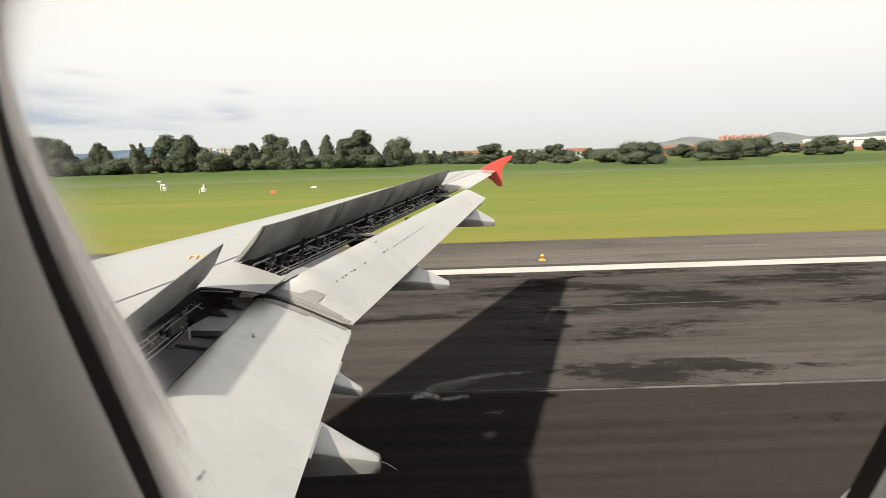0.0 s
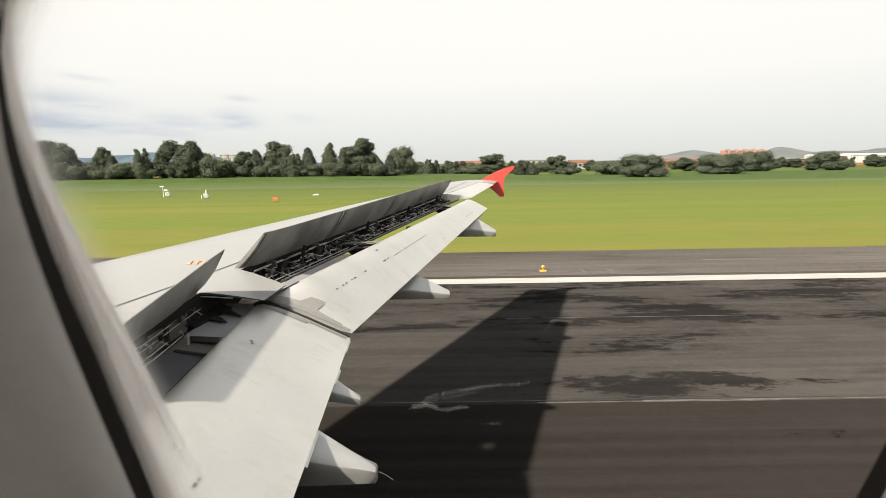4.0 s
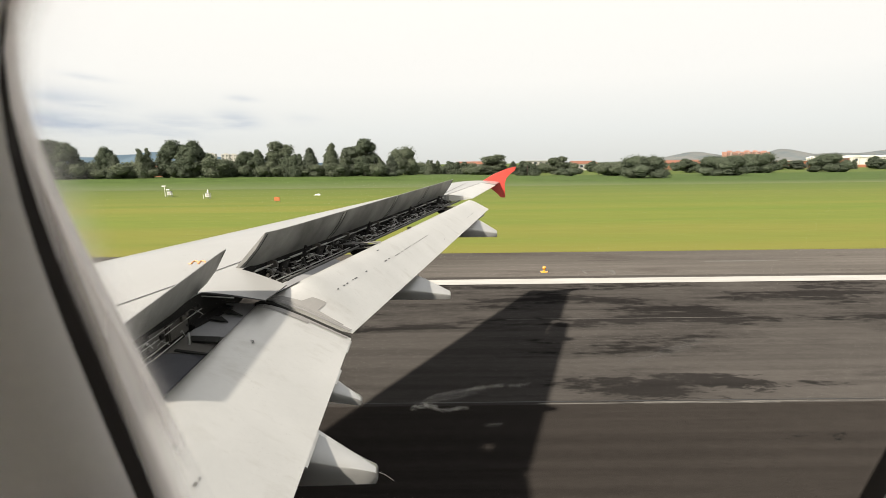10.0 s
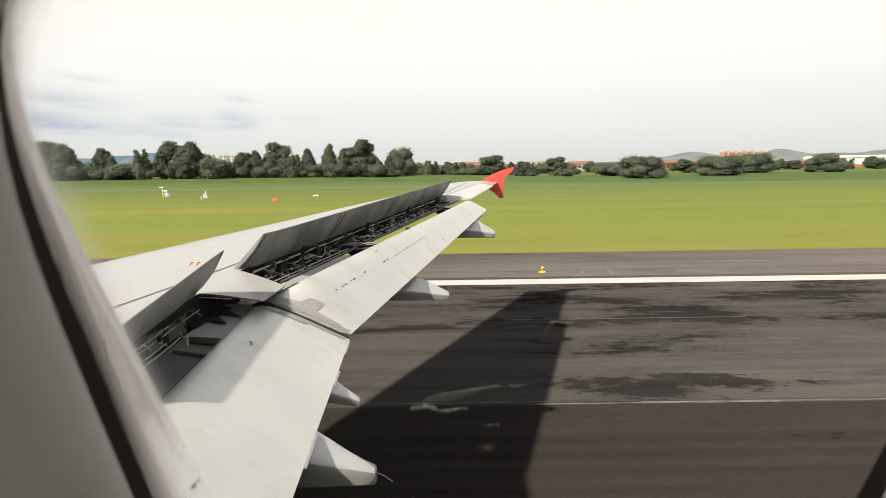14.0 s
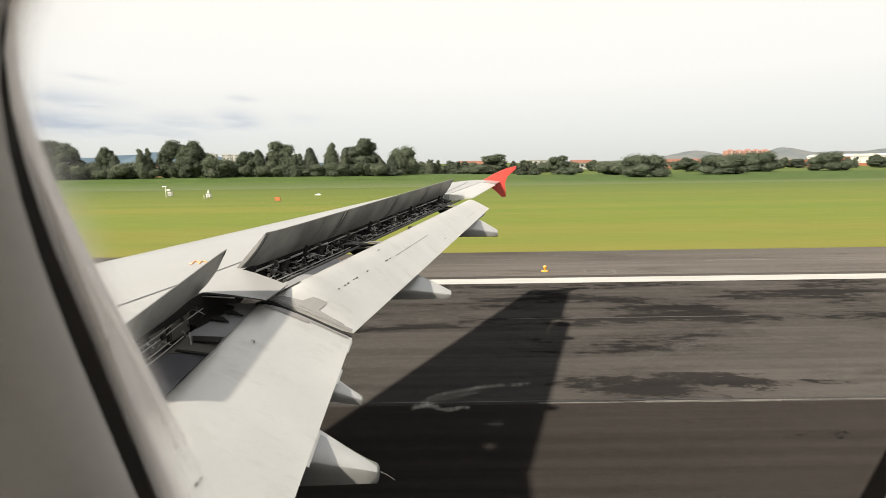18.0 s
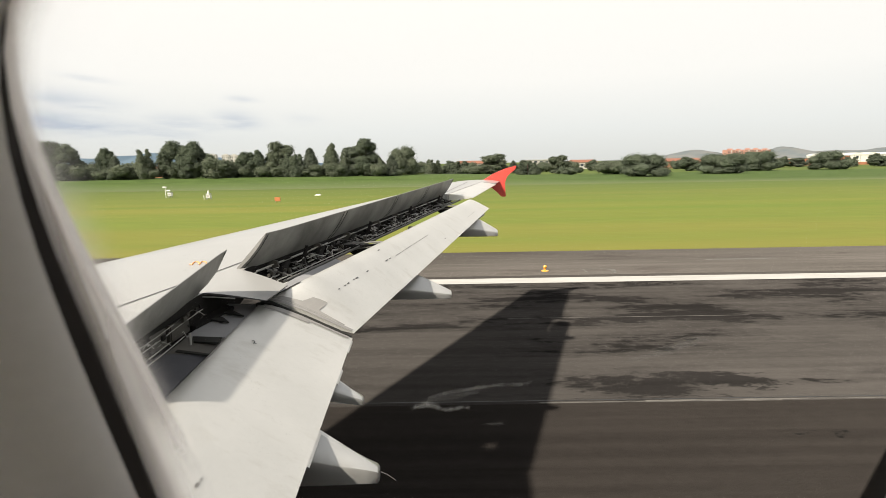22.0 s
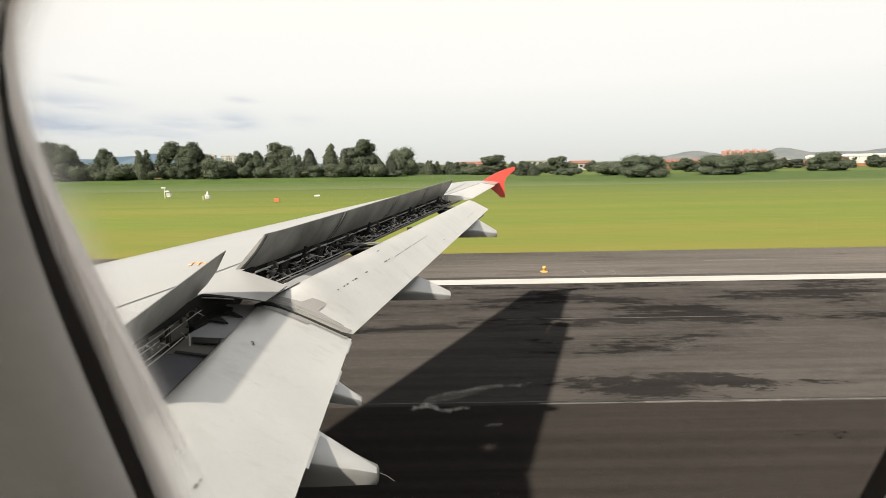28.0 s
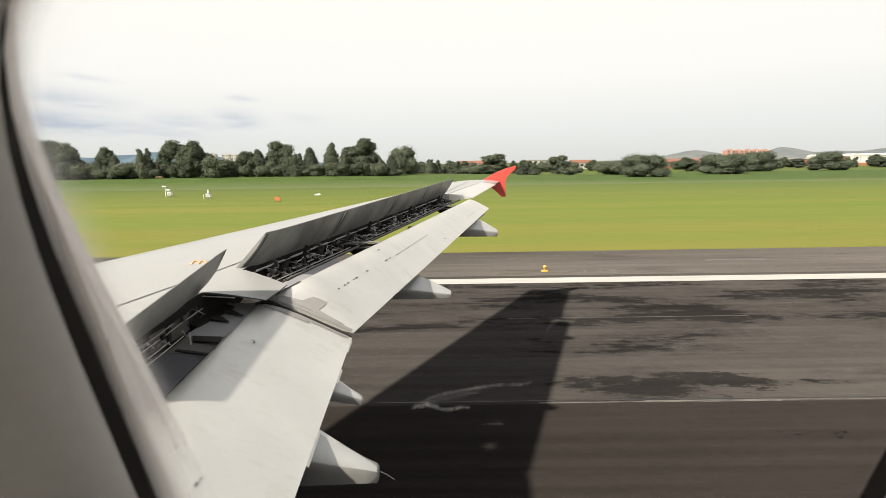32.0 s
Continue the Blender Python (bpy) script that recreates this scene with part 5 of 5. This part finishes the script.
def tree(kind, seed, h, w, leaf, label, group):
    rng = random.Random(seed)
    t = thing("tree", (0, 0, 0), label, "tree", group)
    lobes = []
    trunk_h = 0.2 * h
    if kind == "broad":
        tilt_x, waist = rng.uniform(-0.06, 0.06) * w, rng.uniform(0.45, 0.62)
        for k in range(30):
            f = (k + rng.random()) / 30
            wide = (0.36 + 0.12 * math.sin(7 * f + seed)) * w * (min(1, 0.55 + f / waist * 0.45) if f < waist else math.sqrt(max(0.05, 1 - ((f - waist) / (1.04 - waist)) ** 2)))
            a, rad = rng.uniform(0, 2 * math.pi), wide * math.sqrt(rng.uniform(0.15, 1))
            lobes.append((tilt_x * f + rad * math.cos(a), rad * math.sin(a), h * (0.10 + 0.80 * f), w * rng.uniform(0.10, 0.175), rng.uniform(0.75, 1.1)))
    elif kind == "spire":
        for j in range(5):
            ox, oy, top = rng.uniform(-0.30, 0.30) * w, rng.uniform(-0.25, 0.25) * w, rng.uniform(0.62, 0.97)
            for k in range(8):
                f = k / 7
                lobes.append((ox * (1 - 0.25 * f) + rng.uniform(-.04, .04) * w, oy + rng.uniform(-.04, .04) * w, h * top * (0.12 + 0.84 * f), w * (0.175 - 0.105 * f ** 1.4) * rng.uniform(0.85, 1.15), 1.2))
    elif kind == "column":
        for k in range(15):
            f = k / 14
            r = w * (0.36 - 0.24 * f ** 1.6) * rng.uniform(0.85, 1.15)
            lobes.append((rng.uniform(-.07, .07) * w, rng.uniform(-.07, .07) * w, h * (0.14 + 0.78 * f), r, 1.35))
    elif kind == "round":
        for k in range(16):
            a, f = rng.uniform(0, 2 * math.pi), rng.random()
            rad = w * 0.34 * math.sqrt(rng.random()) * math.sin(math.pi * (0.25 + 0.6 * f))
            lobes.append((rad * math.cos(a), rad * math.sin(a), h * (0.15 + 0.68 * f), w * rng.uniform(0.13, 0.20), 0.85))
        for k in range(7):
            a = 2 * math.pi * (k + rng.uniform(-.3, .3)) / 7
            lobes.append((0.30 * w * math.cos(a), 0.30 * w * math.sin(a), h * rng.uniform(0.14, 0.26), w * rng.uniform(0.12, 0.17), 0.8))
    else:
        for k in range(13):
            a, rad = rng.uniform(0, 2 * math.pi), rng.uniform(0, 0.40) * w
            lobes.append((rad * math.cos(a), rad * math.sin(a) * 0.7, h * rng.uniform(0.22, 0.66), w * rng.uniform(0.10, 0.18), rng.uniform(0.8, 1.1)))
        trunk_h = 0.1 * h
    bm = bmesh.new()
    r0 = 0.022 * h + 0.05
    tube(bm, [(0, 0, -0.3), (0.02 * w, 0, trunk_h), (-0.02 * w, 0.02 * w, 0.5 * h), (0, 0, 0.75 * h)], [r0 * 1.3, r0, r0 * 0.6, r0 * 0.2], 8)
    for x, y, z, r, k in lobes[:8]:
        tube(bm, [(0, 0, max(trunk_h * 0.8, z * 0.5)), (x * 0.5, y * 0.5, z * 0.75), (x, y, z)], [r0 * 0.5, r0 * 0.35, r0 * 0.12], 5)
    part("trunk", bm, BARK, t)
    part("crown", foliage(seed, lobes, {"shrub": 4500}.get(kind, 8500), 0.016 * h + 0.085), leaf, t, smooth=False)
    t["span"] = (h, w)
    return t


BANK, MID, FAR = "trees on the bank", "trees beyond the grass", "shrubs along the bank"
KINDS = {
    "b": [tree("broad", 11, 8.4, 9.0, LEAF, "leafy dark green broadleaf tree on the grass bank", BANK),
          tree("broad", 12, 7.6, 7.0, LEAF_PALE, "grey-green broadleaf tree on the grass bank", BANK),
          tree("broad", 13, 8.2, 8.4, LEAF_DARK, "dense dark broadleaf tree on the grass bank", BANK),
          tree("spire", 14, 8.6, 8.0, LEAF, "many-topped grey-green tree on the grass bank", BANK),
          tree("spire", 15, 8.2, 7.6, LEAF_PALE, "pale many-topped tree on the grass bank", BANK)],
    "c": [tree("column", 21, 9.0, 4.8, LEAF_PALE, "narrow grey-green cypress on the grass bank", BANK),
          tree("column", 22, 7.6, 4.2, LEAF_DARK, "narrow dark cypress on the grass bank", BANK)],
    "r": [tree("round", 31, 9.5, 6.8, LEAF, "tall round-headed green tree on the grass bank", BANK)],
    "s": [tree("shrub", 41, 4.4, 7.6, LEAF_PALE, "low spreading grey-green shrub on the grass bank", FAR),
          tree("shrub", 42, 3.6, 7.0, LEAF, "low spreading green shrub on the grass bank", FAR)],
    "w": [tree("round", 51, 7.0, 12.0, LEAF, "wide low dark green tree beyond the grass", MID),
          tree("round", 52, 6.4, 11.0, LEAF_PALE, "wide low green tree beyond the grass", MID)],
}
used = set()
turn = random.Random(9)


def plant(kind, x, y, z, h, w):
    """Puts a tree of that kind with that height and width."""
    choices = KINDS[kind]
    proto = turn.choice(choices)
    ph, pw = proto["span"]
    m = pose(x, y, z, 0, 0, turn.uniform(0, 360)) @ Matrix.Diagonal((w / pw, w / pw, h / ph, 1))
    if proto not in used:
        used.add(proto)
        proto.matrix_basis = m
        return proto
    return copy_thing(proto, m)


def bank_z(x, y):
    return bank_height(x, y) - 0.034


# x along the runway, height, crown width; a row on the crest of the bank
ON_BANK = [("b", -100.2, 9.6, 12.9), ("b", -94.1, 8.6, 8.6), ("s", -91, 5.4, 11.5), ("b", -85.6, 7.4, 5.8), ("c", -82.2, 5.8, 3.7), ("s", -77.4, 4.3, 8.1),
           ("b", -73.7, 7.6, 6.0), ("b", -68.4, 8.6, 9.5), ("b", -63, 8.4, 8.6), ("s", -55.9, 4.6, 7.2), ("b", -49.7, 5.8, 6.3), ("b", -46, 7.7, 8.9),
           ("b", -41.1, 8.2, 8.6), ("b", -37.2, 7.5, 5.8), ("c", -33.5, 9.3, 5.4), ("c", -28, 8.0, 4.9), ("b", -24.8, 6.1, 4.9), ("b", -22.1, 6.2, 5.8),
           ("r", -19.4, 9.7, 6.8), ("b", -16.2, 5.4, 6.3), ("c", -13.1, 6.7, 4.4)]
for kind, x, h, w in ON_BANK:
    y = 128 + turn.uniform(-1.5, 2)
    plant(kind, x, y, bank_z(x, y), h, w * (0.98 if kind == "c" else 1.10))
x = -104.0
while x < -12:
    y = turn.uniform(125.5, 131)
    plant("s", x, y, bank_z(x, y) - 0.1, turn.uniform(2.4, 4.0), turn.uniform(5, 8))
    x += turn.uniform(3.0, 5.0)
# x, y, height, width: looser trees where the bank runs out
BEYOND = [("w", -11.6, 142, 7.0, 11.3), ("b", -4.6, 175, 6.0, 8.5), ("b", 4.5, 178, 6.5, 11.2), ("b", 16.5, 170, 6.0, 9.1), ("c", 29.3, 215, 7.0, 5.6), ("b", 28.2, 172, 5.4, 8.8),
          ("b", 42.7, 190, 6.0, 7.9), ("s", 54.3, 165, 4.2, 9.5), ("w", 53.4, 135.5, 5.7, 14.0), ("b", 97.8, 205, 5.2, 9.6), ("w", 84.6, 154.7, 7.2, 13.6), ("w", 116.5, 189.2, 8.6, 13.0),
          ("w", 143.6, 190.0, 8.0, 13.4), ("s", 106.3, 212, 4.2, 12.4), ("s", 66, 168, 4.0, 11), ("s", 40, 160, 3.2, 9), ("s", 12, 168, 3.2, 9)]
for kind, x, y, h, w in BEYOND:
    plant(kind, x, y, bank_z(x, y) if y < 188 else -0.03, h, w)
for k in range(44):
    x = -30 + k * 5.5 + turn.uniform(-2, 2)
    plant(turn.choice("sssb"), x, turn.uniform(225, 262), -0.03, turn.uniform(2.8, 5.6), turn.uniform(6, 11))
# further along the runway, ahead of the wing and behind it
x = -112.0
while x > -330:
    if not -204 < x < -178:
        y = 129 + turn.uniform(-2, 3)
        plant(turn.choice("bbbbrc"), x, y, bank_z(x, y), turn.uniform(7, 11), turn.uniform(7, 10.5))
        plant("s", x + 4, y + 1.5, bank_z(x + 4, y + 1.5) - 0.1, turn.uniform(2.4, 4.2), turn.uniform(5, 8))
    x -= turn.uniform(6.5, 9.5)
for x, h in ((-236, 3.6), (-243, 2.4), (-247, 2.0), (-272, 5.0)):
    plant("c", x, 112, bank_z(x, 112), h, h * 0.5)
for x, y, h, w in ((205, 205, 11, 12), (222, 178, 10, 9), (300, 190, 14, 13), (312, 186, 9, 10), (350, 196, 9, 8), (362, 196, 10, 9), (385, 192, 13, 15)):
    plant("b", x, y, -0.03, h, w)


# ---- lights, boxes and signs on the grass ----
def approach_unit(x, y, big):
    t = thing("signal_box", (x, y, -0.03), "small white airfield signal box on short legs in the grass", "signal box", "white airfield boxes")
    bm = bmesh.new()
    box(bm, (x - 0.32, y - 0.28, 0.22), (x + 0.32, y + 0.28, 0.80), 0.05)
    body = part("housing", bm, WHITE_PAINT, t)
    bm = bmesh.new()
    box(bm, (x - 0.36, y - 0.32, 0.80), (x + 0.36, y + 0.32, 0.86), 0.01)
    part("lid", bm, STEEL, body, "grey metal lid")
    bm = bmesh.new()
    box(bm, (x - 0.2, y - 0.30, 0.36), (x + 0.2, y - 0.278, 0.66), 0.004)
    part("door", bm, CONCRETE, body)
    for dx in (-0.27, 0.27):
        for dy in (-0.2, 0.2):
            bm = bmesh.new()
            tube(bm, [(x + dx, y + dy, -0.03), (x + dx, y + dy, 0.27)], 0.035, 6)
            part("leg", bm, STEEL, t)
    bm = bmesh.new()
    tube(bm, [(x - 0.72, y, -0.03), (x - 0.72, y, 0.6 if not big else 1.62)], 0.05, 8)
    part("post", bm, WHITE_PAINT, t)
    bm = bmesh.new()
    if big:
        box(bm, (x - 1.15, y - 0.14, 1.58), (x - 0.52, y + 0.14, 1.76), 0.03)
        box(bm, (x - 0.5, y - 0.14, 1.0), (x + 0.05, y + 0.14, 1.22), 0.03)
    else:
        tube(bm, [(x, y, 0.86), (x, y, 1.1), (x, y, 1.35)], [0.14, 0.12, 0.04], 10)
    part("head", bm, WHITE_PAINT, t)


approach_unit(-44.1, 81.2, True)
approach_unit(-35.0, 74.9, False)
t = thing("marker_board", (-22.1, 66.8, -0.03), "orange marker board standing in the grass", "sign")
bm = bmesh.new()
box(bm, (-22.5, 66.75, 0.1), (-21.75, 66.87, 0.62), 0.02)
part("board", bm, ORANGE_SIGN, t)
for x in (-22.4, -21.85):
    bm = bmesh.new()
    tube(bm, [(x, 66.9, -0.03), (x, 66.9, 0.5)], 0.03, 6)
    part("leg", bm, STEEL, t)
t = thing("marker_cone", (-20.3, 80.9, -0.03), "low white wedge marker lying in the grass", "marker")
bm = bmesh.new()
loft(bm, [[(-20.8, 80.6, -0.03), (-19.8, 80.6, -0.03), (-19.8, 81.2, -0.03), (-20.8, 81.2, -0.03)], [(-20.5, 80.7, 0.13), (-20.0, 80.7, 0.2), (-20.0, 81.1, 0.2), (-20.5, 81.1, 0.13)]])
part("wedge", bm, WHITE_PAINT, t)


def light_pole(x, y, h=6.5):
    t = thing("light_pole", (x, y, -0.03), "slim white pole with a small lamp head in the grass", "pole", "white light poles")
    bm = bmesh.new()
    tube(bm, [(x, y, -0.05), (x, y, h * 0.5), (x, y, h)], [0.13, 0.11, 0.08], 10)
    part("shaft", bm, WHITE_PAINT, t)
    bm = bmesh.new()
    box(bm, (x - 0.5, y - 0.15, h - 0.02), (x + 0.5, y + 0.15, h + 0.25), 0.05)
    part("lamp_head", bm, WHITE_PAINT, t)
    bm = bmesh.new()
    box(bm, (x - 0.4, y - 0.4, -0.05), (x + 0.4, y + 0.4, 0.25), 0.04)
    part("footing", bm, CONCRETE, t)


for x in (-300, -205, -116, 250):
    light_pole(x, 98)


# ---- buildings ----
def shed_window(x0, x1, y, z0, z1, parent):
    bm = bmesh.new()
    box(bm, (x0, y - 0.06, z0), (x1, y + 0.1, z1))
    part("window", bm, PANE_FAR, parent)


def brick_building(x0, x1, y, h, storeys, label, roof=None, depth=12.0, wall=None):
    t = thing("brick_building", ((x0 + x1) / 2, y + depth / 2, -0.03), label, "building", "low brick buildings")
    bm = bmesh.new()
    box(bm, (x0, y, -0.6), (x1, y + depth, h))
    part("wall", bm, wall or BRICK_WALL, t)
    bm = bmesh.new()
    if roof == "pitched":
        plate(bm, [(x0 - 0.4, y - 0.4, h), (x0 - 0.4, y + depth / 2, h + 1.6), (x0 - 0.4, y + depth + 0.4, h)], (x1 - x0 + 0.8, 0, 0))
        part("roof", bm, ROOF_TILE, t)
    else:
        box(bm, (x0 - 0.3, y - 0.3, h), (x1 + 0.3, y + depth + 0.3, h + 0.35))
        part("roof", bm, CONCRETE, t)
    n = max(1, int((x1 - x0) / 3.4))
    step = (x1 - x0) / n
    for s in range(storeys):
        z = (s + 0.42) * h / storeys
        for k in range(n):
            shed_window(x0 + step * (k + 0.25), x0 + step * (k + 0.75), y, z, z + 0.36 * h / storeys, t)
    return t


def hangar(x0, y, bays, bay, h):
    t = thing("hangar", (x0 + bays * bay / 2, y, -0.03), "long white hangar with shallow vaulted roofs over a brick base", "hangar")
    x1, deep = x0 + bays * bay, 34.0
    bm = bmesh.new()
    box(bm, (x0, y - 0.15, -0.8), (x1, y + deep, 1.5))
    part("brick_base", bm, BRICK_WALL, t)
    bm = bmesh.new()
    box(bm, (x0 + 0.1, y, 1.5), (x1 - 0.1, y + deep, h))
    part("wall", bm, WHITE_WALL, t)
    for k in range(bays):
        bm = bmesh.new()
        arc = [(x0 + bay * (k + f), y - 0.3, h + 1.0 * math.sin(math.pi * f)) for f in [i / 10 for i in range(11)]]
        plate(bm, arc + [(x0 + bay * (k + 1), y - 0.3, h - 0.2), (x0 + bay * k, y - 0.3, h - 0.2)], (0, deep + 0.6, 0))
        part("vault", bm, WHITE_WALL, t)
        for m in range(2):
            bm = bmesh.new()
            xx = x0 + bay * (k + 0.3 + 0.4 * m)
            box(bm, (xx, y - 0.08, 1.6), (xx + 0.25, y + 0.1, h - 0.2))
            part("pilaster", bm, CONCRETE, t)
    for k in range(bays):
        shed_window(x0 + bay * (k + 0.42), x0 + bay * (k + 0.58), y, 3.6, 4.8, t)
    return t


hangar(226, 285, 8, 8.5, 5.6)
brick_building(184, 214, 282, 3.9, 1, "low orange brick workshop beside the hangar")
brick_building(214.5, 225.5, 284, 5.0, 2, "orange brick annex at the hangar's end")
brick_building(118, 136, 268, 3.6, 1, "low orange brick house behind the trees", "pitched")
brick_building(140, 152, 276, 3.2, 1, "small orange brick house with a tiled roof", "pitched")
brick_building(76, 90, 300, 3.8, 1, "pale rendered house behind the trees", "pitched", 10, CONCRETE)
brick_building(8, 22, 286, 4.2, 1, "pale house with a clay roof behind the trees", "pitched", 10, CONCRETE)
brick_building(54, 72, 330, 5.6, 2, "pale flat-roofed building behind the trees", None, 12, CONCRETE)
brick_building(-112, -96, 178, 4.0, 1, "orange brick house behind the bank", "pitched")
for k, x in enumerate((-150, -172, -226, -250, -282, -305)):
    brick_building(x, x + 15, 172 + 6 * (k % 3), 5.0 + (k % 2) * 2.2, 1 + k % 2, "orange brick house behind the bank trees", "pitched")


def apartment_block(x0, x1, y, h, floors, wall, label, ribs):
    t = thing("apartment_block", ((x0 + x1) / 2, y, -0.03), label, "apartment block", "distant apartment blocks")
    n = ribs
    w = (x1 - x0) / n
    for k in range(n):
        top = h - (0.8 if k % 3 == 1 else 0)
        off = 0.0 if k % 2 == 0 else 2.5
        bm = bmesh.new()
        box(bm, (x0 + w * k, y + off, -2), (x0 + w * (k + 1) - 0.05, y + 16, top))
        tower = part("tower", bm, wall, t)
        bm = bmesh.new()
        box(bm, (x0 + w * k + w * 0.3, y + off + 3, top), (x0 + w * k + w * 0.7, y + 9, top + 2.2))
        part("roof_house", bm, wall, tower)
        bm = bmesh.new()
        box(bm, (x0 + w * k + w * 0.44, y + off - 0.15, 1.0), (x0 + w * k + w * 0.56, y + off + 0.3, top - 0.5))
        part("stair_band", bm, CONCRETE, tower)
        step = (top - 1.5) / floors
        for f in range(floors):
            for s in (0.08, 0.26, 0.62, 0.80):
                bm = bmesh.new()
                a = x0 + w * (k + s)
                box(bm, (a, y + off - 0.1, 1.2 + step * f), (a + w * 0.11, y + off + 0.2, 1.2 + step * (f + 0.55)))
                part("window", bm, PANE_FAR, tower)


apartment_block(520, 600, 940, 20, 7, BRICK_PINK, "pink brick apartment blocks in the distance", 5)
apartment_block(-712, -662, 1480, 42, 9, CONCRETE, "pale grey apartment towers in the distance", 2)
apartment_block(-652, -606, 1500, 40, 9, CONCRETE, "pale grey apartment towers in the distance", 2)

# small service house by the bank, ahead along the runway
t = thing("service_house", (-190, 119, -0.03), "small pale service house with brick walls cut into the bank", "hut")
bm = bmesh.new()
box(bm, (-194, 116, -0.1), (-186, 122, 3.2), 0.03)
part("wall", bm, BRICK_WALL, t)
bm = bmesh.new()
box(bm, (-194.6, 115.4, 3.2), (-185.4, 122.5, 3.55), 0.03)
part("roof", bm, CONCRETE, t)
for x in (-192.5, -189.5):
    bm = bmesh.new()
    box(bm, (x, 115.93, 0.0 if x < -190 else 1.0), (x + 1.1, 116.1, 2.1))
    part("door" if x < -190 else "window", bm, PANE_FAR, t)
bm = bmesh.new()
plate(bm, [(-185, 117, -0.1), (-176, 117, -0.1), (-177.5, 117, 3.0), (-185, 117, 4.2)], (0, 0.5, 0))
part("retaining_wall", bm, CONCRETE, t, "pale concrete retaining wall")
for x in (-203.0, -201.6):
    t = thing("drum", (x, 104, -0.03), "blue plastic drum standing in the grass", "drum", "blue drums")
    bm = bmesh.new()
    tube(bm, [(x, 104, -0.03), (x, 104, 0.05), (x, 104, 0.5), (x, 104, 0.55), (x, 104, 1.1), (x, 104, 1.18)], [0.48, 0.52, 0.52, 0.55, 0.52, 0.46], 16)
    part("body", bm, BLUE_DRUM, t)
    bm = bmesh.new()
    tube(bm, [(x, 104, 1.175), (x, 104, 1.22)], 0.40, 16)
    part("lid", bm, BLUE_DRUM, t)
sheet("dirt_track", -214, -206, 26.35, 104, -0.022, EARTH, 1, 12, "bare brown service track across the grass", "track")


# ---- distance ----
def ridge(name, y, humps, mat, label, x0, x1, seed):
    """A far line of hills: a rising sheet under a rolling skyline."""
    bm = bmesh.new()
    n = 220
    crest, foot, back = [], [], []
    for i in range(n + 1):
        x = x0 + (x1 - x0) * i / n
        z = sum(h * math.exp(-((x - c) / w) ** 2) for c, h, w in humps)
        z *= 1 + 0.16 * noise.noise((x * 0.004, seed, 0)) + 0.07 * noise.noise((x * 0.016, seed, 2))
        crest.append(bm.verts.new((x, y, max(z, 0.5))))
        foot.append(bm.verts.new((x, y - 500 - 80 * noise.noise((x * 0.006, seed, 5)), -5)))
        back.append(bm.verts.new((x, y + 300, -5)))
    for i in range(n):
        bm.faces.new((foot[i], foot[i + 1], crest[i + 1], crest[i]))
        bm.faces.new((crest[i], crest[i + 1], back[i + 1], back[i]))
    tagged(part(name, bm, mat, None), label, "hills", "", "structure")


ridge("backdrop_ridge", 4200, [(-2500, 92, 480), (-1900, 70, 500), (-3300, 95, 500), (-1200, 25, 500)], RIDGE, "mountain ridge far behind the airfield, haze painted in its blue-grey", -4300, 0, 3)
ridge("backdrop_hills", 3600, [(1750, 42, 190), (2380, 56, 140), (2700, 38, 220), (3150, 62, 260), (2000, 30, 600)], RIDGE_DRY, "low hills in the distance, haze painted in their grey-green", 900, 4300, 8)

# ---- grass at the edge of the shoulder ----
g = np.random.default_rng(4)
verts, faces = [], []
for i in range(3500):
    x = g.uniform(-26, 34)
    y = 26.32 + abs(g.normal()) * 0.18 + (0.25 * noise.noise((x * 0.5, 0, 0)))
    hgt, lean, a = g.uniform(-0.025, 0.004), g.normal() * 0.02, g.uniform(0, math.pi)
    dx, dy = 0.03 * math.cos(a), 0.03 * math.sin(a)
    n = len(verts)
    verts += [(x - dx, y - dy, -0.04), (x + dx, y + dy, -0.04), (x + lean, y + g.normal() * 0.05, hgt)]
    faces.append((n, n + 1, n + 2))
tagged(part("edge_grass", (verts, faces), BLADE, None, smooth=False), "short yellowish grass tufts along the asphalt edge", "grass", "", "stuff")
